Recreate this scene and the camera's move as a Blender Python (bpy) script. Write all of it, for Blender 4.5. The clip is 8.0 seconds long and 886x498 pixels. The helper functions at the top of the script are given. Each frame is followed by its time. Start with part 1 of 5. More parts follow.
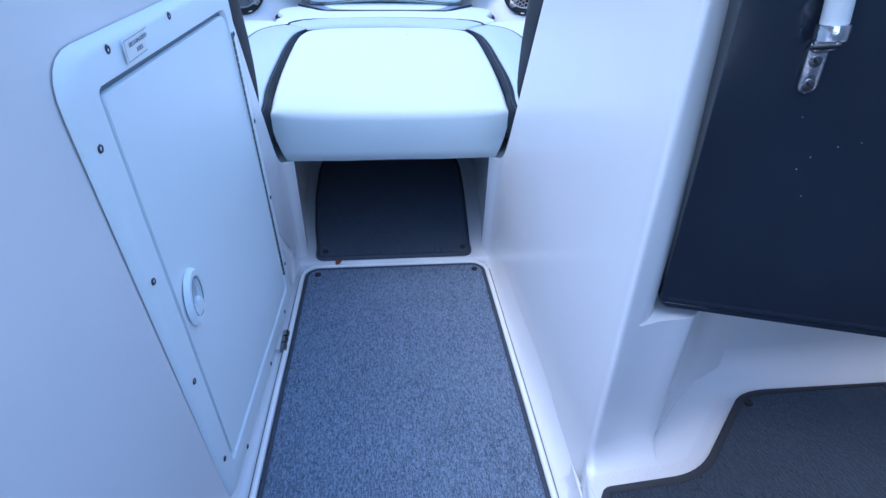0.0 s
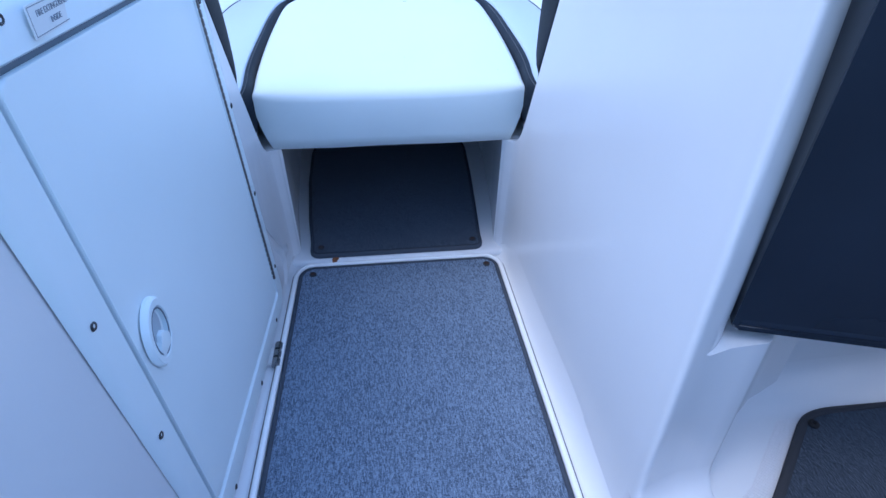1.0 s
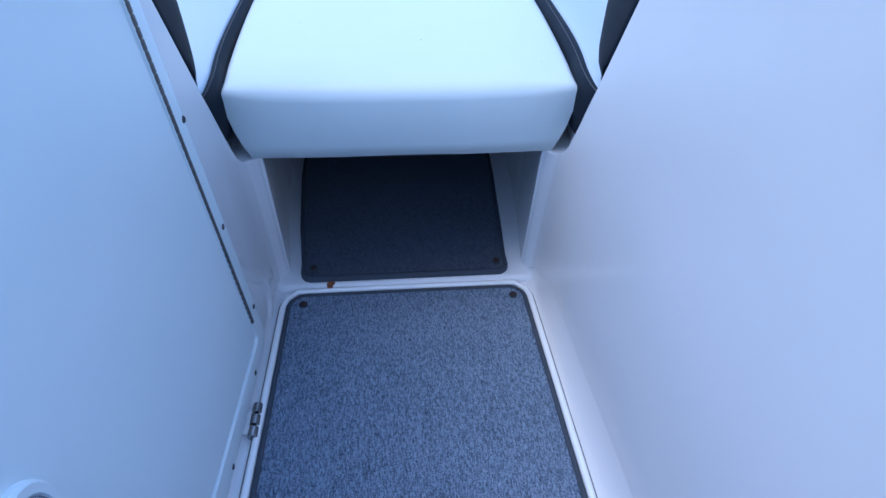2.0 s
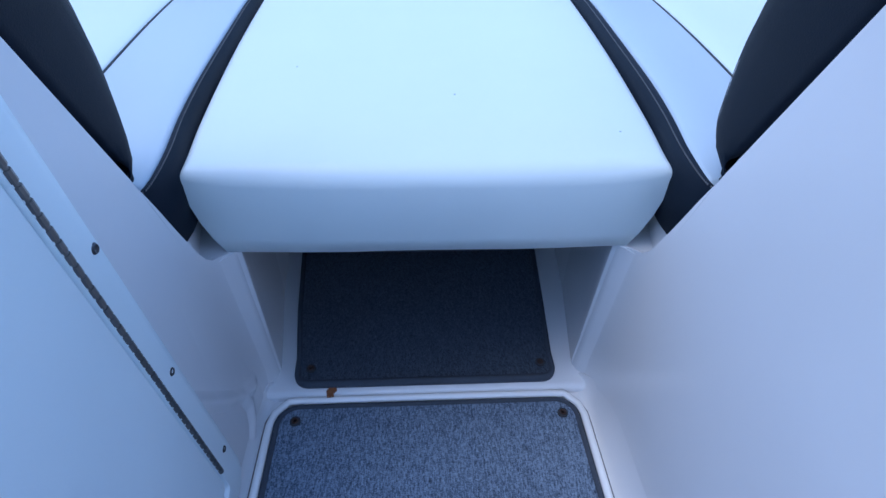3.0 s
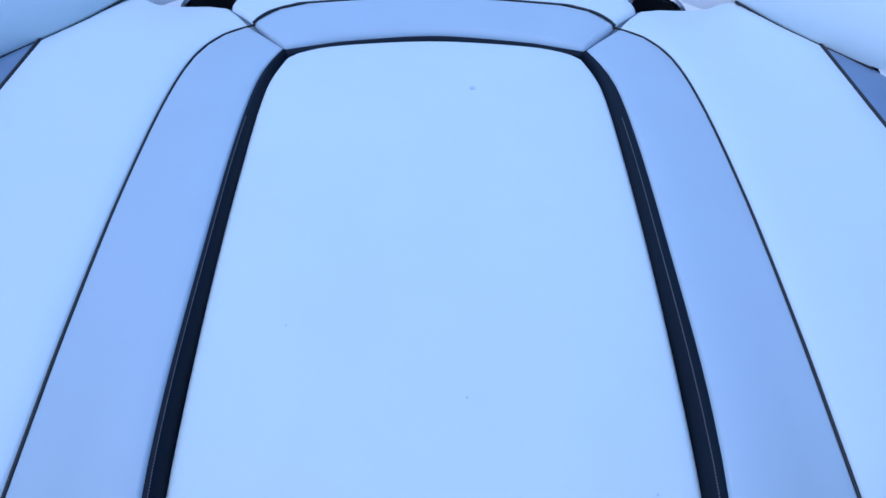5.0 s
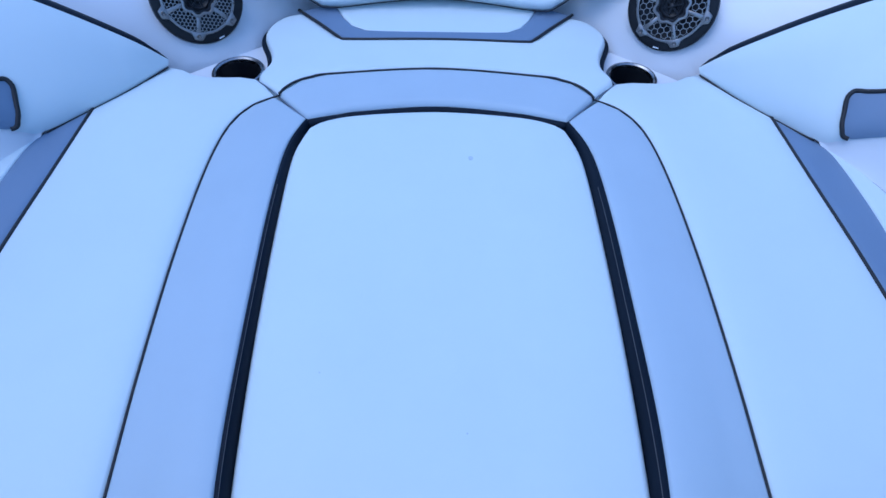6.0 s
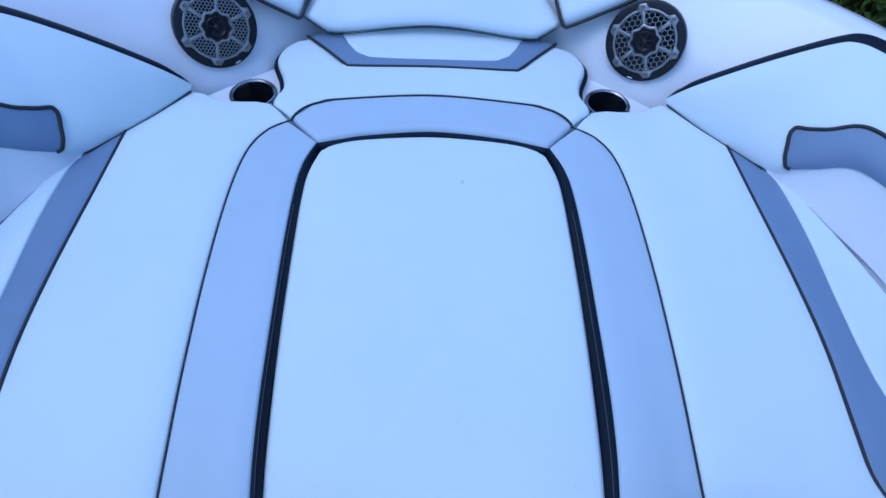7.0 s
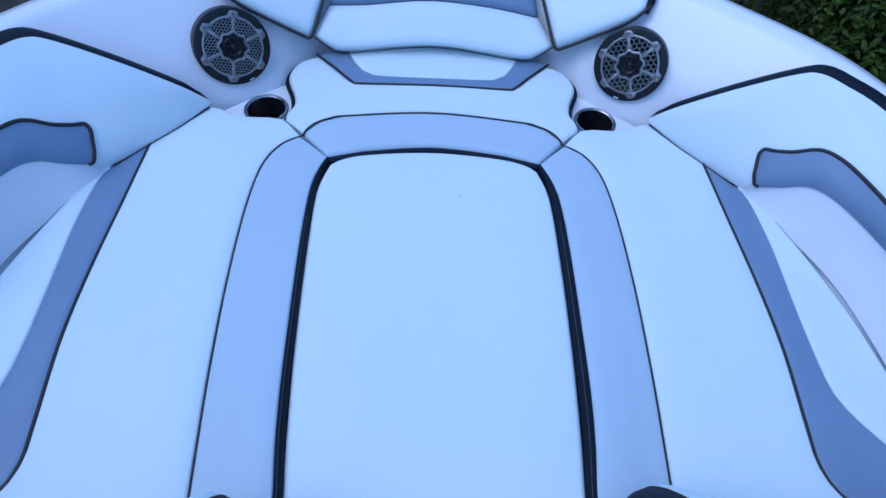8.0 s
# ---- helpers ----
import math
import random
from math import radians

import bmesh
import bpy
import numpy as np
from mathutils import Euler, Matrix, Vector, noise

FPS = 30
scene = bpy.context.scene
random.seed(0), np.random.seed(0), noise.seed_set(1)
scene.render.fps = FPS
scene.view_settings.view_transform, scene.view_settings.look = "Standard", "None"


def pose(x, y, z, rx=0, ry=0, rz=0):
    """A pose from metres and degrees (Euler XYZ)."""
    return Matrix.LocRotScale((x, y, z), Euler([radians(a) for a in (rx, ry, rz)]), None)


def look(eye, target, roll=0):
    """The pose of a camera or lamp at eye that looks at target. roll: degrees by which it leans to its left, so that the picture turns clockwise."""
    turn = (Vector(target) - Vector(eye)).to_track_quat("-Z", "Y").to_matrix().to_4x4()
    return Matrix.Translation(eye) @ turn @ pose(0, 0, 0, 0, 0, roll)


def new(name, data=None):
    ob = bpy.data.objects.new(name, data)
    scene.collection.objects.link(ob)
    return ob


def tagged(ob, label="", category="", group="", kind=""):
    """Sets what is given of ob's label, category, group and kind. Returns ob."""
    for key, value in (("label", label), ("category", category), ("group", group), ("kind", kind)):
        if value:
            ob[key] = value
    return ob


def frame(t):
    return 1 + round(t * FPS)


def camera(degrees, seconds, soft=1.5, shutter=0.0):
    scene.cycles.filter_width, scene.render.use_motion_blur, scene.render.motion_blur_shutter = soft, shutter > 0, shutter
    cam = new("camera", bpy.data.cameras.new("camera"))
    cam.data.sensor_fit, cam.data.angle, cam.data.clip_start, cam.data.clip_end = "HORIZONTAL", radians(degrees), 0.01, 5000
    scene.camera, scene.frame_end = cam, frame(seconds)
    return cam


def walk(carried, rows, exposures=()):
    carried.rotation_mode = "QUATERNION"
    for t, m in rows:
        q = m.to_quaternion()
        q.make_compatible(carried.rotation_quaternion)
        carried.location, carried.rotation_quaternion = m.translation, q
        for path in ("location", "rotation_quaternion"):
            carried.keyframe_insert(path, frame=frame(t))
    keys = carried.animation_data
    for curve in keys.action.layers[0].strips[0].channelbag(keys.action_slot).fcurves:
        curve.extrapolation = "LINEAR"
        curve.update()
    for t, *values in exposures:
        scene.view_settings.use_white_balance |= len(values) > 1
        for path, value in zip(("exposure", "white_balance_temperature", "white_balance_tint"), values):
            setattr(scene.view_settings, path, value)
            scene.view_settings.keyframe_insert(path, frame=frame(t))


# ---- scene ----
cam = camera(77.1, 8.0)
PATH = [
    (0, (-0.0066, -1.0768, 0.7676), (0.1271, 0.1734, -0.0504), 1.32),
    (0.3, (0.0061, -1.0467, 0.7636), (0.1234, 0.1920, -0.0741), 1.16),
    (0.5, (-0.0016, -1.0248, 0.7491), (0.1218, 0.2095, -0.0944), 0.78),
    (1, (-0.0144, -0.9411, 0.7297), (0.1206, 0.2698, -0.1453), 0.28),
    (1.2, (-0.0238, -0.9071, 0.7169), (0.1240, 0.3043, -0.1552), 0.50),
    (2.3, (-0.0159, -0.6056, 0.6971), (0.0932, 0.5145, -0.2946), 1.87),
    (2.5, (-0.0162, -0.5577, 0.6820), (0.0839, 0.5704, -0.3015), 1.69),
    (3, (-0.0198, -0.4384, 0.6738), (0.0609, 0.7089, -0.2891), 1.60),
    (3.5, (-0.0250, -0.3108, 0.7193), (0.0507, 0.7838, -0.3035), 2.48),
    (3.8, (-0.0167, -0.2249, 0.7444), (0.0129, 0.7521, -0.3934), 1.65),
    (4, (-0.0170, -0.1829, 0.7659), (0.0294, 0.7592, -0.4005), 2.57),
    (4.2, (-0.0147, -0.1453, 0.7888), (0.0288, 0.7858, -0.3865), 2.54),
    (4.4, (-0.0156, -0.0983, 0.8223), (0.0366, 0.8143, -0.3670), 2.89),
    (4.5, (-0.0084, -0.0863, 0.8407), (0.0296, 0.8308, -0.3456), 2.13),
    (4.6, (-0.0081, -0.0754, 0.8541), (0.0325, 0.8391, -0.3342), 2.16),
    (4.7, (-0.0050, -0.0667, 0.8690), (0.0288, 0.8446, -0.3220), 1.88),
    (5, (-0.0018, -0.0478, 0.9264), (0.0229, 0.8621, -0.2659), 1.28),
    (5.2, (-0.0049, -0.0520, 0.9521), (0.0208, 0.8752, -0.2268), 1.31),
    (6.3, (-0.0242, -0.0893, 1.1287), (0.0285, 0.8309, -0.0548), 3.06),
    (6.5, (-0.0268, -0.1019, 1.1570), (0.0321, 0.8118, -0.0311), 3.53),
    (7, (-0.0330, -0.1172, 1.2322), (0.0369, 0.7701, 0.0248), 4.55),
    (7.5, (-0.0426, -0.1385, 1.2925), (0.0350, 0.7380, 0.0777), 5.36),
    (8, (-0.0521, -0.1593, 1.3345), (0.0360, 0.7184, 0.1213), 6.10),
]
walk(cam, [(t, look(eye, target, roll)) for t, eye, target, roll in PATH],
     [(0.0, 1.79, 5560, 8), (1.2, 1.73, 5530, 8), (2.5, 1.44, 5480, 8), (3.5, 1.40, 5490, 8), (4.0, 1.32, 5290, 8), (5.0, 0.94, 4980, 8), (6.5, 0.90, 4880, 8), (8.0, 0.91, 4880, 8)])

# ---- light: open shade under a clear evening sky ----
world = bpy.data.worlds.new("sky")
scene.world = world
world.use_nodes = True
wn = world.node_tree.nodes
sky = wn.new("ShaderNodeTexSky")
sky.sky_type = "NISHITA"
sky.sun_disc = False
sky.sun_elevation = radians(67)
sky.sun_rotation = radians(259)
wn["Background"].inputs["Strength"].default_value = 0.15
world.node_tree.links.new(sky.outputs[0], wn["Background"].inputs["Color"])

sun_data = bpy.data.lights.new("sun", "SUN")
sun_data.energy = 0.22
sun_data.angle = radians(40)
sun_data.color = (1.0, 0.89, 0.79)
sun = new("sun", sun_data)
sun.matrix_world = look((6 * math.sin(radians(259)), 6 * math.cos(radians(259)), 6 * math.tan(radians(67))), (0, 0, 0))


# ---- materials ----
def material(name, base, rough=0.5, metal=0.0, vary=0.06, grain=40.0, fine=600.0, bump=0.1, coat=0.0, spec=0.5, wear=0.08):
    """A procedural surface: colour mottled at two scales, roughness wear, fine relief."""
    m = bpy.data.materials.new(name)
    m.use_nodes = True
    n, l = m.node_tree.nodes, m.node_tree.links
    b = n["Principled BSDF"]
    co = n.new("ShaderNodeTexCoord")
    n1 = n.new("ShaderNodeTexNoise")
    n1.inputs["Scale"].default_value = grain
    n1.inputs["Detail"].default_value = 6
    n2 = n.new("ShaderNodeTexNoise")
    n2.inputs["Scale"].default_value = fine
    n2.inputs["Detail"].default_value = 3
    n3 = n.new("ShaderNodeTexNoise")
    n3.inputs["Scale"].default_value = 3.0
    for q in (n1, n2, n3):
        l.new(co.outputs["Object"], q.inputs["Vector"])
    add = n.new("ShaderNodeMath")
    add.operation = "ADD"
    l.new(n1.outputs["Fac"], add.inputs[0])
    l.new(n3.outputs["Fac"], add.inputs[1])
    ramp = n.new("ShaderNodeMapRange")
    ramp.inputs["From Min"].default_value = 0.6
    ramp.inputs["From Max"].default_value = 1.4
    ramp.inputs["To Min"].default_value = 1 - vary
    ramp.inputs["To Max"].default_value = 1 + vary
    l.new(add.outputs[0], ramp.inputs["Value"])
    mix = n.new("ShaderNodeVectorMath")
    mix.operation = "SCALE"
    mix.inputs[0].default_value = base
    l.new(ramp.outputs[0], mix.inputs["Scale"])
    l.new(mix.outputs[0], b.inputs["Base Color"])
    r2 = n.new("ShaderNodeMapRange")
    r2.inputs["To Min"].default_value = max(rough - wear, 0.02)
    r2.inputs["To Max"].default_value = min(rough + wear, 1)
    l.new(n1.outputs["Fac"], r2.inputs["Value"])
    l.new(r2.outputs[0], b.inputs["Roughness"])
    b.inputs["Metallic"].default_value = metal
    b.inputs["Coat Weight"].default_value = coat
    b.inputs["Coat Roughness"].default_value = 0.06
    b.inputs["Specular IOR Level"].default_value = spec
    if bump:
        bp = n.new("ShaderNodeBump")
        bp.inputs["Strength"].default_value = bump
        bp.inputs["Distance"].default_value = 0.002
        l.new(n2.outputs["Fac"], bp.inputs["Height"])
        l.new(bp.outputs[0], b.inputs["Normal"])
    return m


def carpet_material(name, dark, light):
    """Woven boat carpet: short threads that run fore and aft, finer flecks between them, a soft nap."""
    m = bpy.data.materials.new(name)
    m.use_nodes = True
    n, l = m.node_tree.nodes, m.node_tree.links
    b = n["Principled BSDF"]
    co = n.new("ShaderNodeTexCoord")

    def threads(stretch, scale):
        mp = n.new("ShaderNodeMapping")
        mp.inputs["Scale"].default_value = stretch
        l.new(co.outputs["Object"], mp.inputs["Vector"])
        vo = n.new("ShaderNodeTexVoronoi")
        vo.inputs["Scale"].default_value = scale
        l.new(mp.outputs[0], vo.inputs["Vector"])
        grey = n.new("ShaderNodeSeparateColor")
        l.new(vo.outputs["Color"], grey.inputs[0])
        return grey.outputs[0], vo.outputs["Distance"]

    long, ridge = threads((1.0, 0.20, 1.0), 860)
    short, fine = threads((0.55, 1.0, 1.0), 1000)
    worn = n.new("ShaderNodeTexNoise")
    worn.inputs["Scale"].default_value = 7
    worn.inputs["Detail"].default_value = 5
    l.new(co.outputs["Object"], worn.inputs["Vector"])

    def weigh(value, by, plus):
        a = n.new("ShaderNodeMath")
        a.operation = "MULTIPLY_ADD"
        l.new(value, a.inputs[0])
        a.inputs[1].default_value = by
        if plus is None:
            a.inputs[2].default_value = 0.0
        else:
            l.new(plus, a.inputs[2])
        return a.outputs[0]

    total = weigh(worn.outputs["Fac"], 0.16, weigh(short, 0.42, weigh(long, 0.44, None)))
    ramp = n.new("ShaderNodeMapRange")
    ramp.inputs["From Min"].default_value = 0.20
    ramp.inputs["From Max"].default_value = 0.90
    l.new(total, ramp.inputs["Value"])
    mix = n.new("ShaderNodeMix")
    mix.data_type = "RGBA"
    mix.inputs["A"].default_value = (*dark, 1)
    mix.inputs["B"].default_value = (*light, 1)
    l.new(ramp.outputs[0], mix.inputs["Factor"])
    l.new(mix.outputs["Result"], b.inputs["Base Color"])
    b.inputs["Roughness"].default_value = 0.75
    b.inputs["Specular IOR Level"].default_value = 0.35
    b.inputs["Sheen Weight"].default_value = 0.35
    b.inputs["Sheen Roughness"].default_value = 0.45
    b.inputs["Sheen Tint"].default_value = (0.55, 0.68, 0.9, 1)
    bp = n.new("ShaderNodeBump")
    bp.inputs["Strength"].default_value = 0.8
    bp.inputs["Distance"].default_value = 0.002
    l.new(weigh(fine, 0.5, ridge), bp.inputs["Height"])
    l.new(bp.outputs[0], b.inputs["Normal"])
    return m


GEL = material("gelcoat", (0.780, 0.785, 0.805), 0.20, vary=0.02, grain=6, fine=90, bump=0.0, coat=0.0, wear=0.0)
GLOSS = material("white_gloss_trim", (0.86, 0.86, 0.86), 0.16, vary=0.02, grain=8, bump=0.0, wear=0.03)
GRIT = material("gelcoat_nonskid", (0.74, 0.73, 0.75), 0.45, vary=0.04, grain=300, bump=0.0)
gn, gl = GRIT.node_tree.nodes, GRIT.node_tree.links
dots = gn.new("ShaderNodeTexVoronoi")
dots.inputs["Scale"].default_value = 230
dots.inputs["Randomness"].default_value = 0.0
turned = gn.new("ShaderNodeMapping")
turned.inputs["Rotation"].default_value = (0, 0, radians(45))
raised = gn.new("ShaderNodeBump")
raised.inputs["Strength"].default_value = 0.8
raised.inputs["Distance"].default_value = 0.0015
raised.invert = True
gl.new(gn["Texture Coordinate"].outputs["Object"], turned.inputs["Vector"])
gl.new(turned.outputs[0], dots.inputs["Vector"])
gl.new(dots.outputs["Distance"], raised.inputs["Height"])
gl.new(raised.outputs[0], gn["Principled BSDF"].inputs["Normal"])
DOOR = material("white_door_plastic", (0.81, 0.895, 0.93), 0.39, vary=0.02, grain=8, fine=500, bump=0.06)
VINYL = material("white_vinyl", (0.672, 0.745, 0.760), 0.45, vary=0.02, grain=14, fine=900, bump=0.10)
LILAC = material("pale_grey_vinyl", (0.465, 0.545, 0.615), 0.45, vary=0.03, grain=14, fine=900, bump=0.10)
STEEL_BLUE = material("slate_grey_vinyl", (0.175, 0.237, 0.345), 0.48, vary=0.05, grain=16, fine=900, bump=0.12)
SPOT = material("grey_spot", (0.53, 0.60, 0.63), 0.6)
CHAR = material("charcoal_vinyl", (0.0060, 0.0108, 0.0205), 0.60, vary=0.12, grain=20, fine=800, bump=0.12, spec=0.16)
PIPE = material("dark_piping", (0.012, 0.013, 0.016), 0.55, vary=0.1)
THREAD = material("grey_thread", (0.13, 0.13, 0.135), 0.8)
CARPET = carpet_material("grey_woven_carpet", (0.036, 0.055, 0.090), (0.290, 0.375, 0.510))
# same carpet for the bow mat, the filler cushion's shade put into its colour
CARPET_BOW_SHADED = carpet_material("shaded_bow_carpet", (0.012, 0.017, 0.026), (0.078, 0.098, 0.134))
# carpet for the foot well mat, darkened to carry the helm panel's shade
CARPET_WELL_SHADED = carpet_material("shaded_well_carpet", (0.003, 0.006, 0.010), (0.038, 0.052, 0.078))
BIND_DARK = material("dark_binding", (0.035, 0.037, 0.045), 0.85, vary=0.15, grain=200, fine=900, bump=0.4)
BIND = material("charcoal_binding", (0.050, 0.062, 0.085), 0.85, vary=0.15, grain=200, fine=900, bump=0.4)
BLACK = material("gloss_black_gelcoat", (0.022, 0.031, 0.048), 0.16, vary=0.3, grain=5, fine=60, bump=0.01, coat=0.25)
GAP_SHADE = material("brown_black_gap_shade", (0.075, 0.060, 0.062), 0.7)
RUBBER = material("black_rubber", (0.015, 0.015, 0.017), 0.6)
CHROME = material("polished_steel", (0.75, 0.75, 0.76), 0.12, metal=1.0, vary=0.05)
STEEL = material("dull_steel", (0.30, 0.30, 0.31), 0.25, metal=1.0, vary=0.15, grain=60)
GREY_PLASTIC = material("grey_plastic", (0.15, 0.18, 0.23), 0.5)
GRILLE = material("brushed_grey_metal", (0.30, 0.285, 0.275), 0.30, metal=0.9, vary=0.1, grain=80)
SPK = material("speaker_black", (0.009, 0.010, 0.013), 0.38, vary=0.2, spec=0.3)
CONE = material("speaker_cone", (0.007, 0.007, 0.009), 0.5, vary=0.2)
SCREW = material("screw_steel", (0.20, 0.195, 0.19), 0.4, metal=0.9, vary=0.2)
DARK_SCREW = material("dark_screw_steel", (0.07, 0.07, 0.078), 0.4, metal=0.7, vary=0.3)
RUSTY = material("rusty_steel", (0.05, 0.027, 0.020), 0.8, metal=0.2, vary=0.4, grain=400)
RUST = material("rust_stain", (0.20, 0.075, 0.03), 0.85, vary=0.5, grain=200)
SIGN = material("sign_plate", (0.74, 0.77, 0.79), 0.3, vary=0.03)
INK = material("grey_ink", (0.26, 0.29, 0.34), 0.6)
# grey of the unseen cockpit walls, chosen for what they reflect and bounce
ADDED_WALL = material("grey_added_wall", (0.28, 0.31, 0.35), 0.9, vary=0.15, grain=12, fine=120, bump=0.5)
SOIL = material("garden_soil", (0.07, 0.055, 0.04), 0.95, vary=0.5, grain=8, fine=60, bump=0.8)
LEAF = material("hedge_leaf", (0.034, 0.056, 0.006), 0.6, vary=0.75, grain=14, fine=80, bump=0.1, spec=0.2)
HEDGE_CORE = material("hedge_core", (0.018, 0.016, 0.008), 0.95, vary=0.5, grain=30, fine=120, bump=0.8, spec=0.1)
PORT_BLOCKER = material("warm_grey_blocker", (0.28, 0.265, 0.275), 0.9, vary=0.3, grain=9, fine=90, bump=0.5)
BARK = material("bark", (0.08, 0.06, 0.045), 0.9, vary=0.3, bump=0.6, fine=60)


# ---- building helpers ----
def smooth_line(pts, n):
    """n points on a smooth line through pts, evenly spaced along it."""
    p = [Vector(q) if len(q) == 3 else Vector((*q, 0)) for q in pts]
    p = [p[0] * 2 - p[1]] + p + [p[-1] * 2 - p[-2]]
    fine = []
    for i in range(1, len(p) - 2):
        for k in range(20):
            u = k / 20
            a, b, c, d = p[i - 1:i + 3]
            fine.append(0.5 * ((2 * b) + (c - a) * u + (2 * a - 5 * b + 4 * c - d) * u * u + (3 * b - a - 3 * c + d) * u ** 3))
    fine.append(p[-2])
    run = [0.0]
    for a, b in zip(fine, fine[1:]):
        run.append(run[-1] + (b - a).length)
    out = []
    j = 0
    for i in range(n):
        s = run[-1] * i / (n - 1)
        while j < len(run) - 2 and run[j + 1] < s:
            j += 1
        f = (s - run[j]) / max(run[j + 1] - run[j], 1e-9)
        out.append(fine[j].lerp(fine[j + 1], min(max(f, 0), 1)))
    return out


def flip(pts, s):
    return [(s * q[0], *q[1:]) for q in pts]


def mesh_of(name, verts, faces, mat, parent=None, label="", smooth=True, kind=""):
    me = bpy.data.meshes.new(name)
    me.from_pydata([tuple(v) for v in verts], [], faces)
    bm = bmesh.new()
    bm.from_mesh(me)
    bmesh.ops.recalc_face_normals(bm, faces=bm.faces)
    bm.to_mesh(me)
    bm.free()
    me.materials.append(mat)
    if smooth:
        me.polygons.foreach_set("use_smooth", [True] * len(me.polygons))
    ob = new(name, me)
    if parent:
        ob.parent = parent
    if label or kind:
        tagged(ob, label=label, kind=kind)
    return ob


def part(name, bm, mat, parent=None, label="", smooth=True):
    me = bpy.data.meshes.new(name)
    bmesh.ops.recalc_face_normals(bm, faces=bm.faces)
    bm.to_mesh(me)
    bm.free()
    me.materials.append(mat)
    if smooth:
        me.polygons.foreach_set("use_smooth", [True] * len(me.polygons))
        me.set_sharp_from_angle(angle=radians(40))
        for p in me.polygons:
            if p.area > 0.02:
                p.use_smooth = False
    ob = new(name, me)
    if parent:
        ob.parent = parent
    if label:
        tagged(ob, label=label)
    return ob


def thing(name, label, category, group="", kind=""):
    return tagged(new(name), label, category, group, kind)


def tube(name, pts, r, mat, parent, n=0, sides=8, label=""):
    """A round cord along a smooth line."""
    line = smooth_line(pts, n) if n else [Vector(q) for q in pts]
    verts, faces = [], []
    for i, p in enumerate(line):
        d = (line[min(i + 1, len(line) - 1)] - line[max(i - 1, 0)]).normalized()
        side = d.cross(Vector((0, 0, 1)))
        if side.length < 1e-3:
            side = Vector((1, 0, 0))
        side.normalize()
        up = side.cross(d)
        for k in range(sides):
            a = 2 * math.pi * k / sides
            verts.append(p + r * (math.cos(a) * side + math.sin(a) * up))
    for i in range(len(line) - 1):
        for k in range(sides):
            a, b = i * sides + k, i * sides + (k + 1) % sides
            faces.append((a, b, b + sides, a + sides))
    faces.append(tuple(range(sides)))
    faces.append(tuple((len(line) - 1) * sides + k for k in range(sides)))
    return mesh_of(name, verts, faces, mat, parent, label)


def spread(n, e):
    """0 to 1 in n steps, closer together within e of both ends."""
    k = 6
    a = [e * (1 - math.cos(math.pi / 2 * i / k)) for i in range(k)]
    mid = [e + (1 - 2 * e) * i / (n - 1) for i in range(n)]
    return a + mid + [1 - q for q in reversed(a)]


